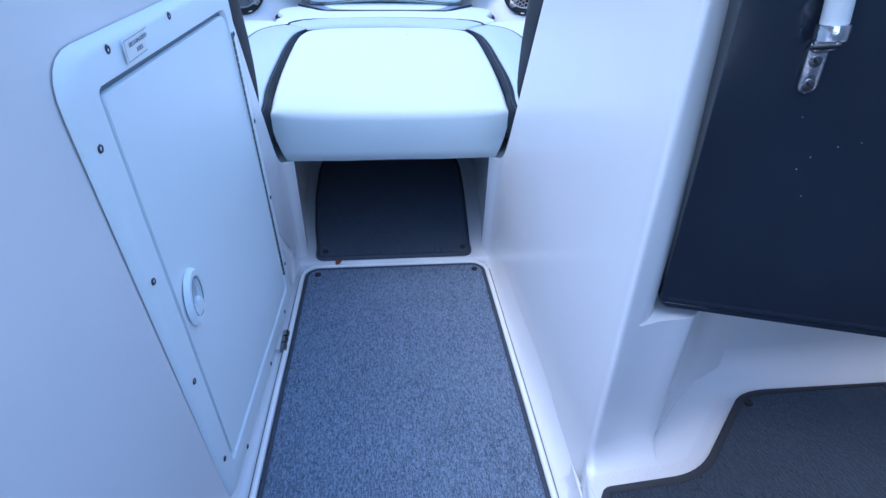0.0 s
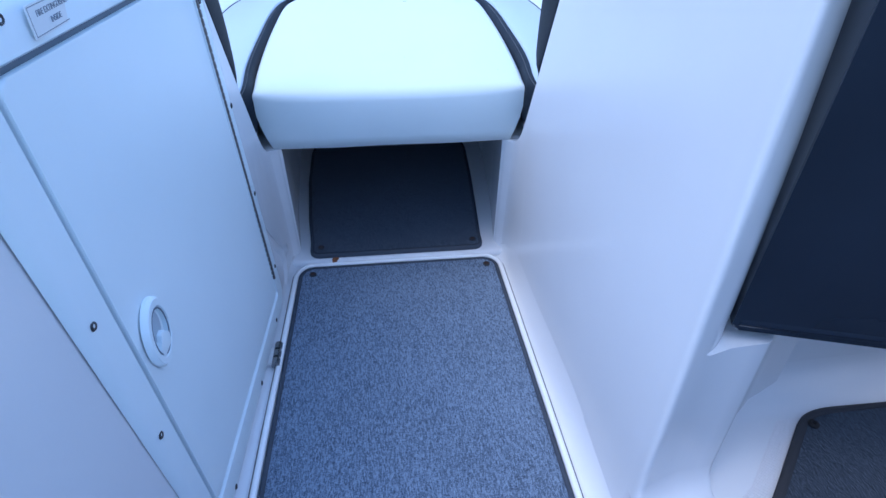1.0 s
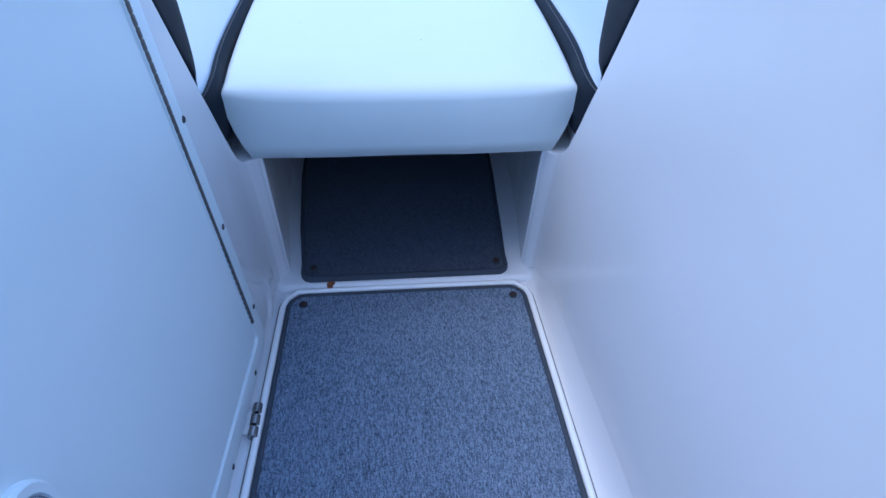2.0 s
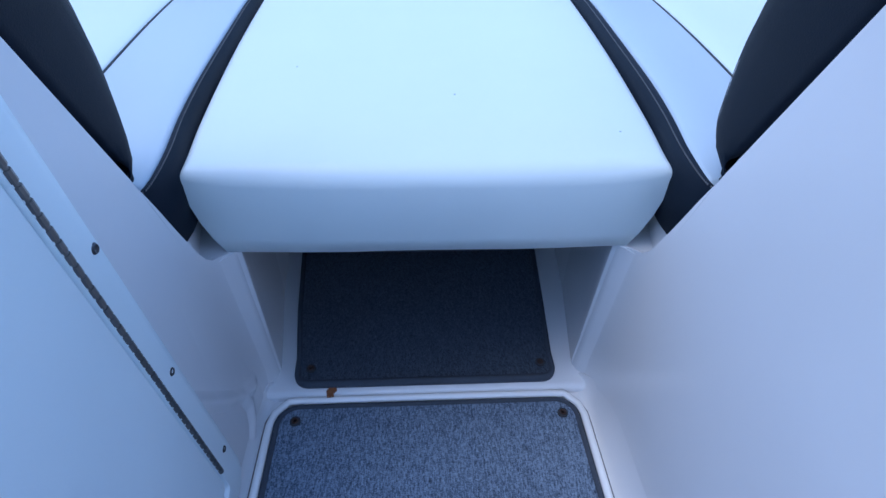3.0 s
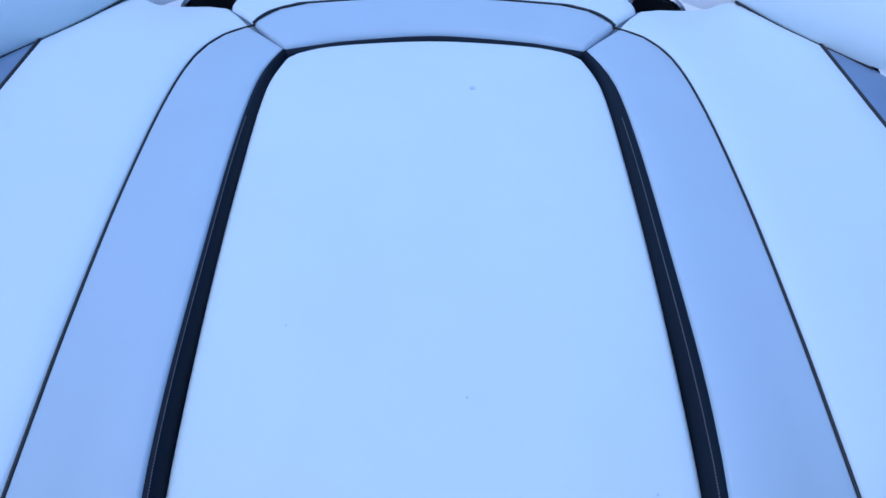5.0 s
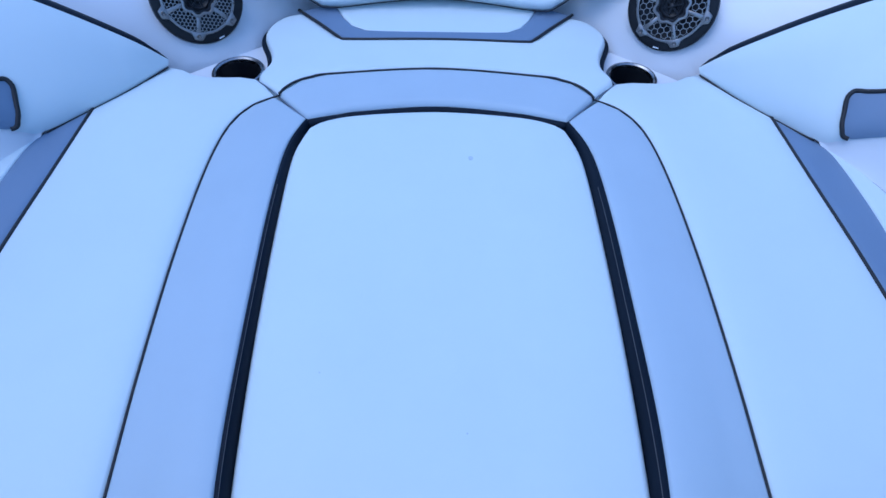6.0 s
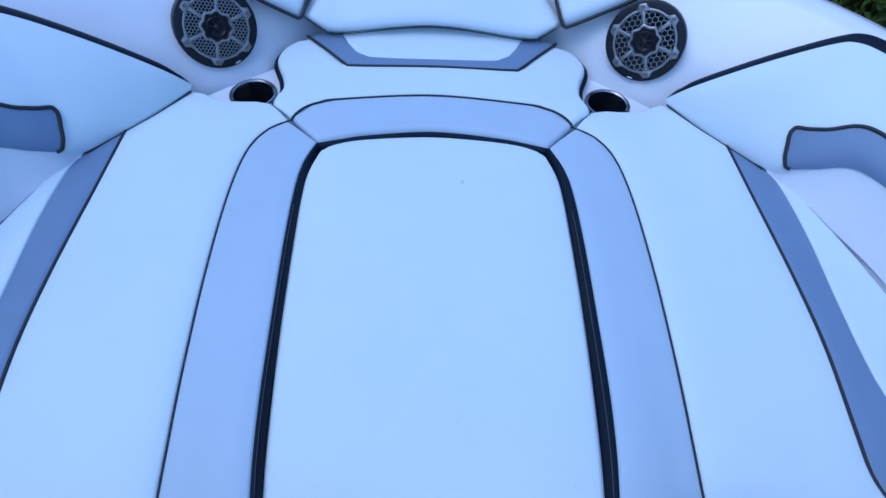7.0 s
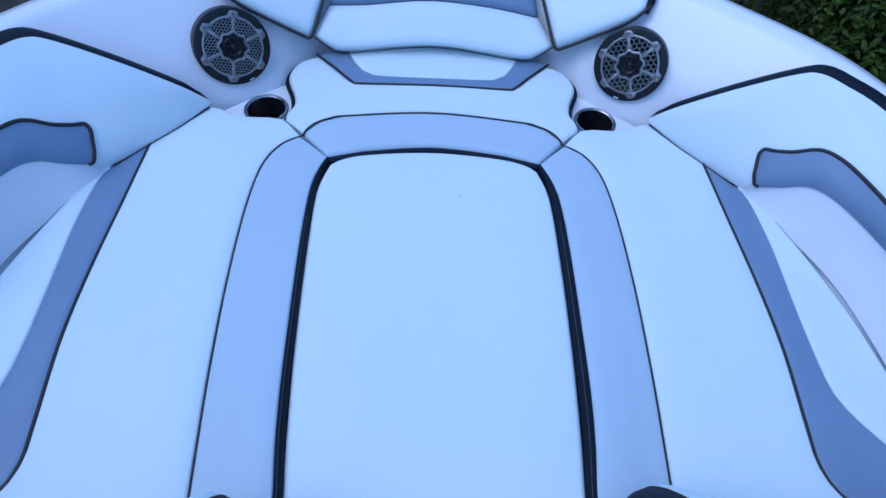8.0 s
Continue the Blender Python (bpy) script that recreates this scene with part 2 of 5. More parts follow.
def pad(name, near, far, left, right, mat, parent, z=0.0, edge=(0.01,) * 4, drop=None, crown=0.004, skirt=0.08,
        tuck=0.004, label="", nu=14, nv=26, wave=0.0012, narrow=0.0, peak=0.0, foot=None):
    """A stuffed panel between four lines in plan, all running left to right or near to far. edge: the rounding at
    near, far, left, right; skirt: how far its sides reach down; tuck: how far they slope in."""
    m = 41
    c0, c1, d0, d1 = (smooth_line(q, m) for q in (near, far, left, right))
    wide = max((c0[-1] - c0[0]).length, (c1[-1] - c1[0]).length)
    deep = max((d0[-1] - d0[0]).length, (d1[-1] - d1[0]).length)
    us = spread(nu, min(max(edge[2], edge[3]) / wide, 0.4))
    vs = spread(nv, min(max(edge[0], edge[1]) / deep, 0.4))

    def at(line, u):
        f = u * (m - 1)
        i = min(int(f), m - 2)
        return line[i].lerp(line[i + 1], f - i)

    def lower(d, e):
        if e <= 0 or d >= e:
            return 0.0
        return e * (1 - math.sqrt(max(0.0, 1 - (1 - d / e) ** 2)))

    verts, faces = [], []
    for v in vs:
        for u in us:
            p = (1 - v) * at(c0, u) + v * at(c1, u) + (1 - u) * at(d0, v) + u * at(d1, v)
            p -= (1 - u) * (1 - v) * c0[0] + u * (1 - v) * c0[-1] + (1 - u) * v * c1[0] + u * v * c1[-1]
            row = (at(d1, v) - at(d0, v)).length
            col = (at(c1, u) - at(c0, u)).length
            h = p.z + z + crown * min(1, 4 * u * (1 - u) * 1.6) * min(1, 4 * v * (1 - v) * 2.5)
            h += wave * noise.noise(Vector((p.x * 9, p.y * 7, z * 5))) * min(1, 8 * u * (1 - u)) * min(1, 8 * v * (1 - v))
            dd = (lower(v * col, edge[0] * (1 - peak * abs(2 * u - 1) ** 8)), lower((1 - v) * col, edge[1]), lower(u * row, edge[2]), lower((1 - u) * row, edge[3]))
            h -= min(max(dd) + 0.35 * (sum(dd) - max(dd)), max(edge) * 1.2)
            verts.append(Vector((p.x, p.y, h)))
    w, hgt = len(us), len(vs)
    for j in range(hgt - 1):
        for i in range(w - 1):
            a = j * w + i
            faces.append((a, a + 1, a + w + 1, a + w))
    rim = list(range(w)) + [j * w + w - 1 for j in range(1, hgt)] + [(hgt - 1) * w + i for i in range(w - 2, -1, -1)]
    rim += [j * w for j in range(hgt - 2, 0, -1)]
    mid = sum((verts[i] for i in rim), Vector()) / len(rim)
    prev = rim
    for k in range(1, 5):
        ring = []
        for i in rim:
            q = verts[i]
            to = (mid - q)
            to.z = 0
            to.normalize()
            ring.append(len(verts))
            side = -math.copysign(min(1.0, abs(q.x) / 0.2) ** 4, q.x)
            down = skirt if foot is None else q.z - foot
            verts.append(Vector((q.x + side * narrow * (k / 4) ** 1.2, q.y, q.z - down * k / 4)) + to * tuck * (k / 4) ** 2)
        for a in range(len(rim)):
            b = (a + 1) % len(rim)
            faces.append((prev[a], prev[b], ring[b], ring[a]))
        prev = ring
    faces.append(tuple(prev))
    return mesh_of(name, verts, faces, mat, parent, label)


def loft(name, lines, mat, parent, n=48, label="", thick=0.0, kind=""):
    """A sheet through several smooth lines, given thickness along its normals."""
    rows = [smooth_line(q, n) for q in lines]
    verts = [p for r in rows for p in r]
    faces = [(j * n + i, j * n + i + 1, (j + 1) * n + i + 1, (j + 1) * n + i) for j in range(len(rows) - 1) for i in range(n - 1)]
    if not thick:
        return mesh_of(name, verts, faces, mat, parent, label, kind=kind)
    me = bpy.data.meshes.new(name)
    me.from_pydata([tuple(v) for v in verts], [], faces)
    bm = bmesh.new()
    bm.from_mesh(me)
    bm.normal_update()
    back = {v: bm.verts.new(v.co - v.normal * thick) for v in list(bm.verts)}
    for f in list(bm.faces):
        bm.faces.new([back[v] for v in reversed(f.verts)])
    for e in [e for e in bm.edges if e.is_boundary and e.verts[0] in back and e.verts[1] in back]:
        a, b = e.verts
        bm.faces.new((a, b, back[b], back[a]))
    ob = part(name, bm, mat, parent, label)
    if kind:
        tagged(ob, kind=kind)
    return ob


def block(poly, lo, hi, axis="x", bevel=0.0, seg=3, pick=None):
    """A bmesh prism: the polygon poly swept along an axis from lo to hi. lo and hi may be functions of the two others."""
    bm = bmesh.new()

    def place(a, b, c):
        c = c(a, b) if callable(c) else c
        return {"x": (c, a, b), "y": (a, c, b), "z": (a, b, c)}[axis]

    one = [bm.verts.new(place(a, b, lo)) for a, b in poly]
    two = [bm.verts.new(place(a, b, hi)) for a, b in poly]
    bm.faces.new(one)
    bm.faces.new(list(reversed(two)))
    for i in range(len(poly)):
        j = (i + 1) % len(poly)
        bm.faces.new((one[i], two[i], two[j], one[j]))
    if bevel:
        edges = [e for e in bm.edges if pick is None or pick(e)]
        bmesh.ops.bevel(bm, geom=edges, offset=bevel, segments=seg, affect="EDGES", profile=0.5)
    return bm


def round_rect(x0, y0, x1, y1, r, k=6):
    out = []
    for cx, cy, a in ((x1 - r, y1 - r, 0), (x0 + r, y1 - r, 90), (x0 + r, y0 + r, 180), (x1 - r, y0 + r, 270)):
        out += [(cx + r * math.cos(radians(a + 90 * i / k)), cy + r * math.sin(radians(a + 90 * i / k))) for i in range(k + 1)]
    return out


def disc(name, r, h, mat, parent, at, label="", k=20, bevel=0.0):
    """A round button along its own z at the pose 'at'."""
    bm = block([(r * math.cos(2 * math.pi * i / k), r * math.sin(2 * math.pi * i / k)) for i in range(k)], 0, h, "z")
    if bevel:
        bmesh.ops.bevel(bm, geom=[e for e in bm.edges if all(abs(v.co.z - h) < 1e-6 for v in e.verts)], offset=bevel, segments=3, affect="EDGES", profile=0.5)
    bm.transform(at)
    return part(name, bm, mat, parent, label)


def facing(p, n, up=(0, 0, 1)):
    """A pose at p whose z looks along n and whose y is as near to up as may be."""
    z = Vector(n).normalized()
    x = Vector(up).cross(z).normalized()
    y = z.cross(x)
    return Matrix.Translation(p) @ Matrix((x, y, z)).transposed().to_4x4()


def screw(parent, p, n, r=0.0055, mat=None, name="screw"):
    """A round-headed screw in a countersunk hole, with a cross slot."""
    at = facing(p, n, (0, 0.2, 1))
    bm = bmesh.new()
    bmesh.ops.create_circle(bm, cap_ends=False, radius=r, segments=14)
    ring = bmesh.ops.extrude_edge_only(bm, edges=bm.edges[:])
    vs = [v for v in ring["geom"] if isinstance(v, bmesh.types.BMVert)]
    for v in vs:
        v.co *= 0.72
        v.co.z = 0.0016
    top = bmesh.ops.contextual_create(bm, geom=vs)
    bmesh.ops.inset_individual(bm, faces=top["faces"], thickness=r * 0.35, depth=-0.0012)
    bm.transform(at)
    return part(name, bm, mat or SCREW, parent)


def lettering(name, text, size, mat, parent, at):
    cu = bpy.data.curves.new(name, "FONT")
    cu.body = text
    cu.size = size
    cu.align_x = "CENTER"
    cu.align_y = "CENTER"
    cu.extrude = 0.0002
    tmp = bpy.data.objects.new(name, cu)
    scene.collection.objects.link(tmp)
    dg = bpy.context.evaluated_depsgraph_get()
    me = bpy.data.meshes.new_from_object(tmp.evaluated_get(dg))
    bpy.data.objects.remove(tmp)
    me.transform(at)
    me.materials.clear()
    me.materials.append(mat)
    ob = new(name, me)
    ob.parent = parent
    return ob


# ---- setting: floors, consoles, seat bases, liner, hull, ground ----
def front_y(z):
    """The raked front of the consoles."""
    return -0.055 - (z - 0.43) * (0.475 if z < 0.43 else 0.50)


def wall_x(y):
    """Half the aisle's width between the console walls."""
    return 0.2385 - y * 0.0357


tagged(part("floor", block([(-0.30, -1.9), (0.30, -1.9), (0.262, -0.66), (0.25, 0.044), (-0.25, 0.044), (-0.262, -0.66)], -0.05, -0.006, "z"), GEL),
               "white gelcoat aisle floor between the consoles", "floor", kind="structure")
tagged(part("step", block([(-0.26, 0.0395), (0.26, 0.0395), (0.30, 0.9), (-0.30, 0.9)], -0.05, 0.0065, "z", 0.0095, 6), GEL),
              "low white gelcoat step up to the bow floor", "step", kind="structure")


def hatch_trim():
    """The white raised lip round the floor hatch, with a dark cord outside it for the gap's shade."""
    def ring(out, z):
        bow = [(cx + (0.036 + out) * math.cos(radians(a)), -0.002 + (0.036 + out) * math.sin(radians(a)), z)
               for cx, turn in ((-0.1825, (180, 162, 144, 126, 108, 90)), (0.1795, (90, 72, 54, 36, 18, 0))) for a in turn]
        port = [(-0.231 - out, -1.6, z), (-0.228 - out, -0.6, z), (-0.2215 - out, -0.2, z), (-0.2192 - out, -0.04, z)]
        return port + bow[:6] + [(0.0, 0.035 + out, z)] + bow[6:] + [(0.2160 + out, -0.04, z), (0.218 + out, -0.2, z), (0.222 + out, -0.6, z), (0.224 + out, -1.6, z)]

    lip = tube("hatch_trim", ring(0.0, 0.001), 0.0055, GLOSS, None, 200, 10)
    # dark cord put in the gap to draw the shade there
    tube("gap_cord", ring(0.0066, -0.0030), 0.0017, GAP_SHADE, lip, 200, 8, "dark cord that stands in for the shaded gap")
    return lip


tagged(hatch_trim(), "white raised lip round the floor hatch", "trim", kind="structure")


def console_wall(s, rear, outer, top, name, label, rear_r):
    """A console: flat aisle wall, raked front, rounded rear corner and top."""
    prof = [(rear, -0.05), (0.060, -0.05), (front_y(0.295) - 0.004, 0.295), (front_y(0.43) - 0.002, 0.43), (front_y(0.62) + 0.004, 0.62), (front_y(top) + 0.003, top), (rear, top)]
    bm = block(prof, lambda y, z: s * (wall_x(y) + max(0.0, z - 0.62) * 0.02), s * outer, "x")
    inner = [e for e in bm.edges if all(abs(abs(v.co.x) - wall_x(v.co.y)) < 0.02 for v in e.verts)]
    big = [e for e in inner if all(abs(v.co.y - rear) < 1e-4 for v in e.verts) or all(v.co.z > top - 1e-4 for v in e.verts)]
    bmesh.ops.bevel(bm, geom=[e for e in inner if e not in big], offset=0.010, segments=3, affect="EDGES", profile=0.5)
    for lim in ("rear", "top") if rear_r else ():
        pick = [e for e in bm.edges if all(abs(abs(v.co.x) - wall_x(v.co.y)) < 0.03 for v in e.verts) and e.calc_length() > 0.25 and (
            all(abs(v.co.y - rear) < 1e-3 for v in e.verts) if lim == "rear" else all(v.co.z > top - 1e-3 for v in e.verts))]
        if pick:
            bmesh.ops.bevel(bm, geom=pick, offset=rear_r if lim == "rear" else 0.03, segments=12, affect="EDGES", profile=0.5)
    return tagged(part(name, bm, GEL), label, "console", kind="structure")


console_wall(-1, -0.98, 0.95, 0.735, "wall_port", "white glossy gelcoat console wall with an access door", 0.15)
console_wall(1, -0.44, 0.332, 0.76, "wall_starboard", "plain white glossy gelcoat console wall", 0.0)


def swept_corner():
    """The rear end of the starboard wall: it sweeps outboard round a corner into a broad rear face with a coved foot."""
    plan = [(wall_x(y), y, 1.0, 0.0) for y in (-0.44, -0.48, -0.52, -0.55, -0.575, -0.588)]
    a, c, b = Vector((wall_x(-0.588), -0.588)), Vector((0.2572, -0.6032)), Vector((0.2690, -0.5975))
    plan += [(*((1 - t) ** 2 * a + 2 * t * (1 - t) * c + t * t * b), 1 - t, t) for t in (0.17, 0.33, 0.5, 0.67, 0.83, 1.0)]
    low = plan + [(0.290, -0.5890, 0.0, 1.0), (0.316, -0.5815, 0.0, 1.0), (0.340, -0.5800, 0.0, 1.0), (0.357, -0.5790, 0.0, 1.0), (0.3625, -0.5765, 0.0, 0.9), (0.3665, -0.5720, 0.0, 0.0), (0.385, -0.5530, 0.0, 0.0), (0.410, -0.5270, 0.0, 0.0), (0.440, -0.4980, 0.0, 0.0), (0.477, -0.4720, 0.0, 0.0), (0.525, -0.4560, 0.0, 0.0), (0.525, -0.42, 0.0, 0.0), (0.332, -0.42, 0.0, 0.0)]
    high = plan + [(0.285, -0.5895, 0.0, 0.0), (0.298, -0.5815, 0.0, 0.0), (0.306, -0.5745, 0.0, 0.0), (0.3105, -0.5690, 0.0, 0.0), (0.3130, -0.5640, 0.0, 0.0), (0.3140, -0.5580, 0.0, 0.0)] + [(0.3180, -0.5500 + 0.018 * i, 0.0, 0.0) for i in range(5)] + [(0.3180, -0.45, 0.0, 0.0), (0.3175, -0.44, 0.0, 0.0)]
    r, n, verts = 0.034, len(low), []
    feet = [0.082 + r * (1 - math.cos(radians(90 * k / 7))) for k in range(8)]
    levels = [(-0.05, low), (0.0810, low)] + [(z, low) for z in feet] + [(0.3265, low), (0.3285, high), (0.62, high), (0.76, high)]
    for z, ring in levels:
        u = max(0.0, min(1.0, (0.082 + r - z) / r))
        flare = r * (1 - math.sqrt(1 - u * u)) if z > 0.0815 else 0.0
        for x, y, f, g in ring:
            d = Vector((-0.55 * (1 - g), -0.85)) * flare * g * g * (3 - 2 * g)
            verts.append((x + max(0.0, z - 0.62) * 0.02 * f + d.x, y + d.y, z))
    faces = [(k * n + i, k * n + (i + 1) % n, (k + 1) * n + (i + 1) % n, (k + 1) * n + i) for k in range(len(levels) - 1) for i in range(n)]
    faces += [tuple(range(n)), tuple((len(levels) - 1) * n + i for i in range(n))]
    bm = bmesh.new()
    vs = [bm.verts.new(v) for v in verts]
    for f in faces:
        bm.faces.new([vs[i] for i in f])
    return tagged(part("wall_corner", bm, GEL), "white glossy gelcoat rear corner of the starboard console wall", "console", kind="structure")


swept_corner()
tagged(part("wall_bulkhead", block([(-0.40, 0.08), (0.01, 0.08), (front_y(0.295), 0.295), (front_y(0.43), 0.43), (front_y(0.76), 0.76), (-0.40, 0.76)], 0.332, 0.95, "x"), GEL),
       "white gelcoat bulkhead of the starboard console", "bulkhead", kind="structure")


def seat_base(s):
    """The moulded base under a bow seat, with its upright corner post by the step."""
    low = [(0.216, 0.084), (0.250, 0.030), (0.90, 0.030), (0.90, 0.70), (0.62, 0.93), (0.33, 0.93), (0.274, 0.80), (0.258, 0.5), (0.238, 0.25), (0.219, 0.110)]
    shelf = [(0.212, 0.046), (0.250, 0.002), (0.90, 0.002), (0.90, 0.70), (0.62, 0.93), (0.33, 0.93), (0.276, 0.80), (0.262, 0.5), (0.240, 0.25), (0.216, 0.075)]
    ledge_in = [(0.2475, 0.010), (0.2500, 0.002), (0.90, 0.002), (0.90, 0.70), (0.62, 0.93), (0.33, 0.93), (0.300, 0.80), (0.292, 0.5), (0.282, 0.25), (0.262, 0.075)]
    bm = bmesh.new()
    rings = [[bm.verts.new((s * x, y, z)) for x, y in ring] for ring, z in ((low, -0.03), (shelf, 0.272), (ledge_in, 0.2725), (ledge_in, 0.330))]
    bm.faces.new(rings[0])
    bm.faces.new(rings[-1][::-1])
    for one, two in zip(rings, rings[1:]):
        for i in range(len(one)):
            q = (i + 1) % len(one)
            bm.faces.new((one[i], two[i], two[q], one[q]))
    up = [e for e in bm.edges if abs(e.verts[0].co.z - e.verts[1].co.z) > 0.2 and all(v.co.y < 0.12 and abs(v.co.x) < 0.24 for v in e.verts)]
    bmesh.ops.bevel(bm, geom=up, offset=0.010, segments=6, affect="EDGES", profile=0.5)
    return tagged(part("seat_base", bm, GEL), "white moulded gelcoat base under the bow seat", "seat base", "bow seat bases", "structure")


def corner_fillet(s):
    """The hollow moulded curve between a console wall and the seat base's corner post."""
    low = [(0.2470, -0.130, -0.004), (0.2416, -0.065, -0.004), (0.2382, -0.005, -0.004), (0.2335, 0.042, -0.004), (0.2265, 0.069, -0.004), (0.2155, 0.086, -0.004)]
    high = [(0.2460, -0.105, 0.500), (0.2412, -0.055, 0.425), (0.2385, -0.010, 0.330), (0.2345, 0.012, 0.286), (0.2255, 0.033, 0.2745), (0.2115, 0.047, 0.271)]
    mid = [tuple(0.5 * (p + q) for p, q in zip(a, b)) for a, b in zip(low, high)]
    if s > 0:
        low, mid, high = low[::-1], mid[::-1], high[::-1]
    return tagged(loft("corner_fillet", [flip(low, s), flip(mid, s), flip(high, s)], GEL, None, 24, thick=0.004),
                  "hollow white gelcoat fillet between console wall and seat base", "fillet", "corner fillets", "structure")


def aisle_cove(s):
    """The hollow curve where a console wall meets the aisle floor, bent round the hatch's corner into the step."""
    foot = [(0.2310, -1.60), (0.2300, -0.645), (0.2298, -0.615), (0.2295, -0.585), (0.2275, -0.40), (0.2255, -0.20), (0.2240, -0.08), (0.2243, -0.005), (0.2185, 0.0205), (0.2030, 0.0370), (0.1850, 0.0425)]
    head = [(0.2460, -1.60), (0.2495, -0.645), (0.2570, -0.615), (0.2640, -0.585), (wall_x(-0.40) + 0.002, -0.40), (wall_x(-0.20) + 0.002, -0.20), (wall_x(-0.08) + 0.001, -0.08), (0.2385, -0.005), (0.2345, 0.036), (0.2250, 0.062), (0.2160, 0.070)]
    rise = [0.045, 0.045, 0.045, 0.055, 0.085, 0.090, 0.080, 0.060, 0.035, 0.018, 0.008]
    if s < 0:
        rise = [min(h, 0.020) for h in rise]
    rows = []
    for k in range(15):
        q = radians(90 * k / 14)
        rows.append([(s * (a[0] + (b[0] - a[0]) * math.sin(q)), a[1] + (b[1] - a[1]) * math.sin(q), -0.0075 + h * (1 - math.cos(q))) for a, b, h in zip(foot, head, rise)])
    if s > 0:
        rows = [r[::-1] for r in rows]
    return tagged(loft("aisle_cove", rows, GEL, None, 90, thick=0.003), "hollow white gelcoat curve between aisle floor and console wall", "cove", "aisle coves", "structure")


def wall_rib():
    """A soft moulded rib on the port wall that runs down from the access door into the corner fillet, with a branch to the floor."""
    upper = [Vector(p) for p in ((-0.105, 0.200), (-0.068, 0.148), (-0.036, 0.108), (-0.006, 0.074), (0.022, 0.056))]
    lower = [Vector(p) for p in ((-0.006, 0.074), (0.002, 0.046), (-0.004, 0.018), (-0.020, -0.004))]

    def away(p):
        best = 1.0
        for line in (upper, lower):
            for a, b in zip(line, line[1:]):
                f = min(1.0, max(0.0, (p - a).dot(b - a) / (b - a).length_squared))
                best = min(best, (p - a.lerp(b, f)).length)
        return best

    ny, nz, verts = 46, 60, []
    for j in range(nz + 1):
        for i in range(ny + 1):
            y, z = -0.125 + 0.165 * i / ny, -0.006 + 0.220 * j / nz
            d = away(Vector((y, z)))
            out = 0.0060 * math.exp(-(d / 0.0085) ** 2) - 0.0012
            verts.append((-wall_x(y) + out + max(0.0, y + 0.02) * 0.085, y, z))
    w = ny + 1
    faces = [(j * w + i, j * w + i + 1, (j + 1) * w + i + 1, (j + 1) * w + i) for j in range(nz) for i in range(ny)]
    return tagged(mesh_of("wall_rib", verts, faces, GEL), "soft moulded white gelcoat rib on the console wall", "rib", kind="structure")


for s in (-1, 1):
    seat_base(s)
    corner_fillet(s)
    aisle_cove(s)
wall_rib()

tagged(part("bow_base", block([(-0.40, 0.86), (0.40, 0.86), (0.42, 1.12), (0.2, 1.34), (-0.2, 1.34), (-0.42, 1.12)], -0.03, 0.30, "z"), GEL),
       "white moulded base under the bow cushion", "seat base", kind="structure")

# starboard foot well
cockpit = tagged(part("cockpit_floor", block([(0.2430, -1.9), (0.95, -1.9), (0.95, -0.40), (0.31, -0.40), (0.2620, -0.585), (0.2535, -0.615), (0.2465, -0.645)], -0.05, 0.082, "z", 0.010, 4,
            lambda e: all(v.co.z > 0.08 and v.co.x < 0.27 for v in e.verts)), GEL),
       "raised white gelcoat cockpit floor beside the aisle", "floor", kind="structure")
tagged(part("cockpit_floor_port", block([(-0.262, -1.9), (-0.95, -1.9), (-0.95, -0.985), (-0.262, -0.985)], -0.05, 0.082, "z", 0.012, 3,
            lambda e: all(v.co.z > 0.1 for v in e.verts)), GRIT),
       "raised white non-skid cockpit floor behind the console", "floor", kind="structure")
# unseen wall, added to cut low sky from aft and bounce light forward
tagged(part("added_wall_aft", block([(-1.05, -0.6), (1.05, -0.6), (1.05, 0.58), (-1.05, 0.58)], -1.95, -1.90, "y"), ADDED_WALL),
       "plain low grey wall, unseen, added to shape the light from aft", "wall", kind="structure")
# unseen wall, added to keep aft sky light out of the foot well
tagged(part("added_wall_helm", block([(0.36, 0.05), (0.955, 0.05), (0.955, 1.35), (0.36, 1.35)], -1.47, -1.42, "y"), ADDED_WALL),
       "plain grey wall, unseen, added to shade the foot well", "wall", kind="structure")

# unseen wall, added to block sky light from starboard
tagged(part("added_wall_side", block([(-1.88, 0.0), (-0.46, 0.0), (-0.46, 1.10), (-1.88, 1.10)], 0.955, 0.99, "x"), ADDED_WALL),
       "plain grey wall, unseen, added to block sky from the cockpit side", "wall", kind="structure")

# liner walls round the bow
LOW = [(0.9402, -1.9), (0.9402, -0.3), (0.912, 0.1138), (0.8782, 0.3063), (0.8401, 0.4952), (0.778, 0.6806), (0.7011, 0.8481), (0.6, 0.9594), (0.4914, 1.03), (0.4147, 1.085), (0.3698, 1.164), (0.2579, 1.268), (0, 1.303)]
RIM = [(1.1, -1.9), (1.094, -0.3), (1.068, 0.2825), (1.035, 0.5429), (0.9814, 0.7751), (0.895, 0.957), (0.7483, 1.106), (0.6165, 1.215), (0.5239, 1.304), (0.4483, 1.378), (0.3111, 1.46), (0.1551, 1.505), (0, 1.514)]
OUT = [(1.2345, -1.9), (1.2236, -0.3), (1.1844, 0.3288), (1.1236, 0.6306), (1.0213, 0.9134), (0.9326, 1.0497), (0.8088, 1.1741), (0.6806, 1.2896), (0.5747, 1.3778), (0.4644, 1.4666), (0.3187, 1.5551), (0.1546, 1.6075), (0.0, 1.6239)]


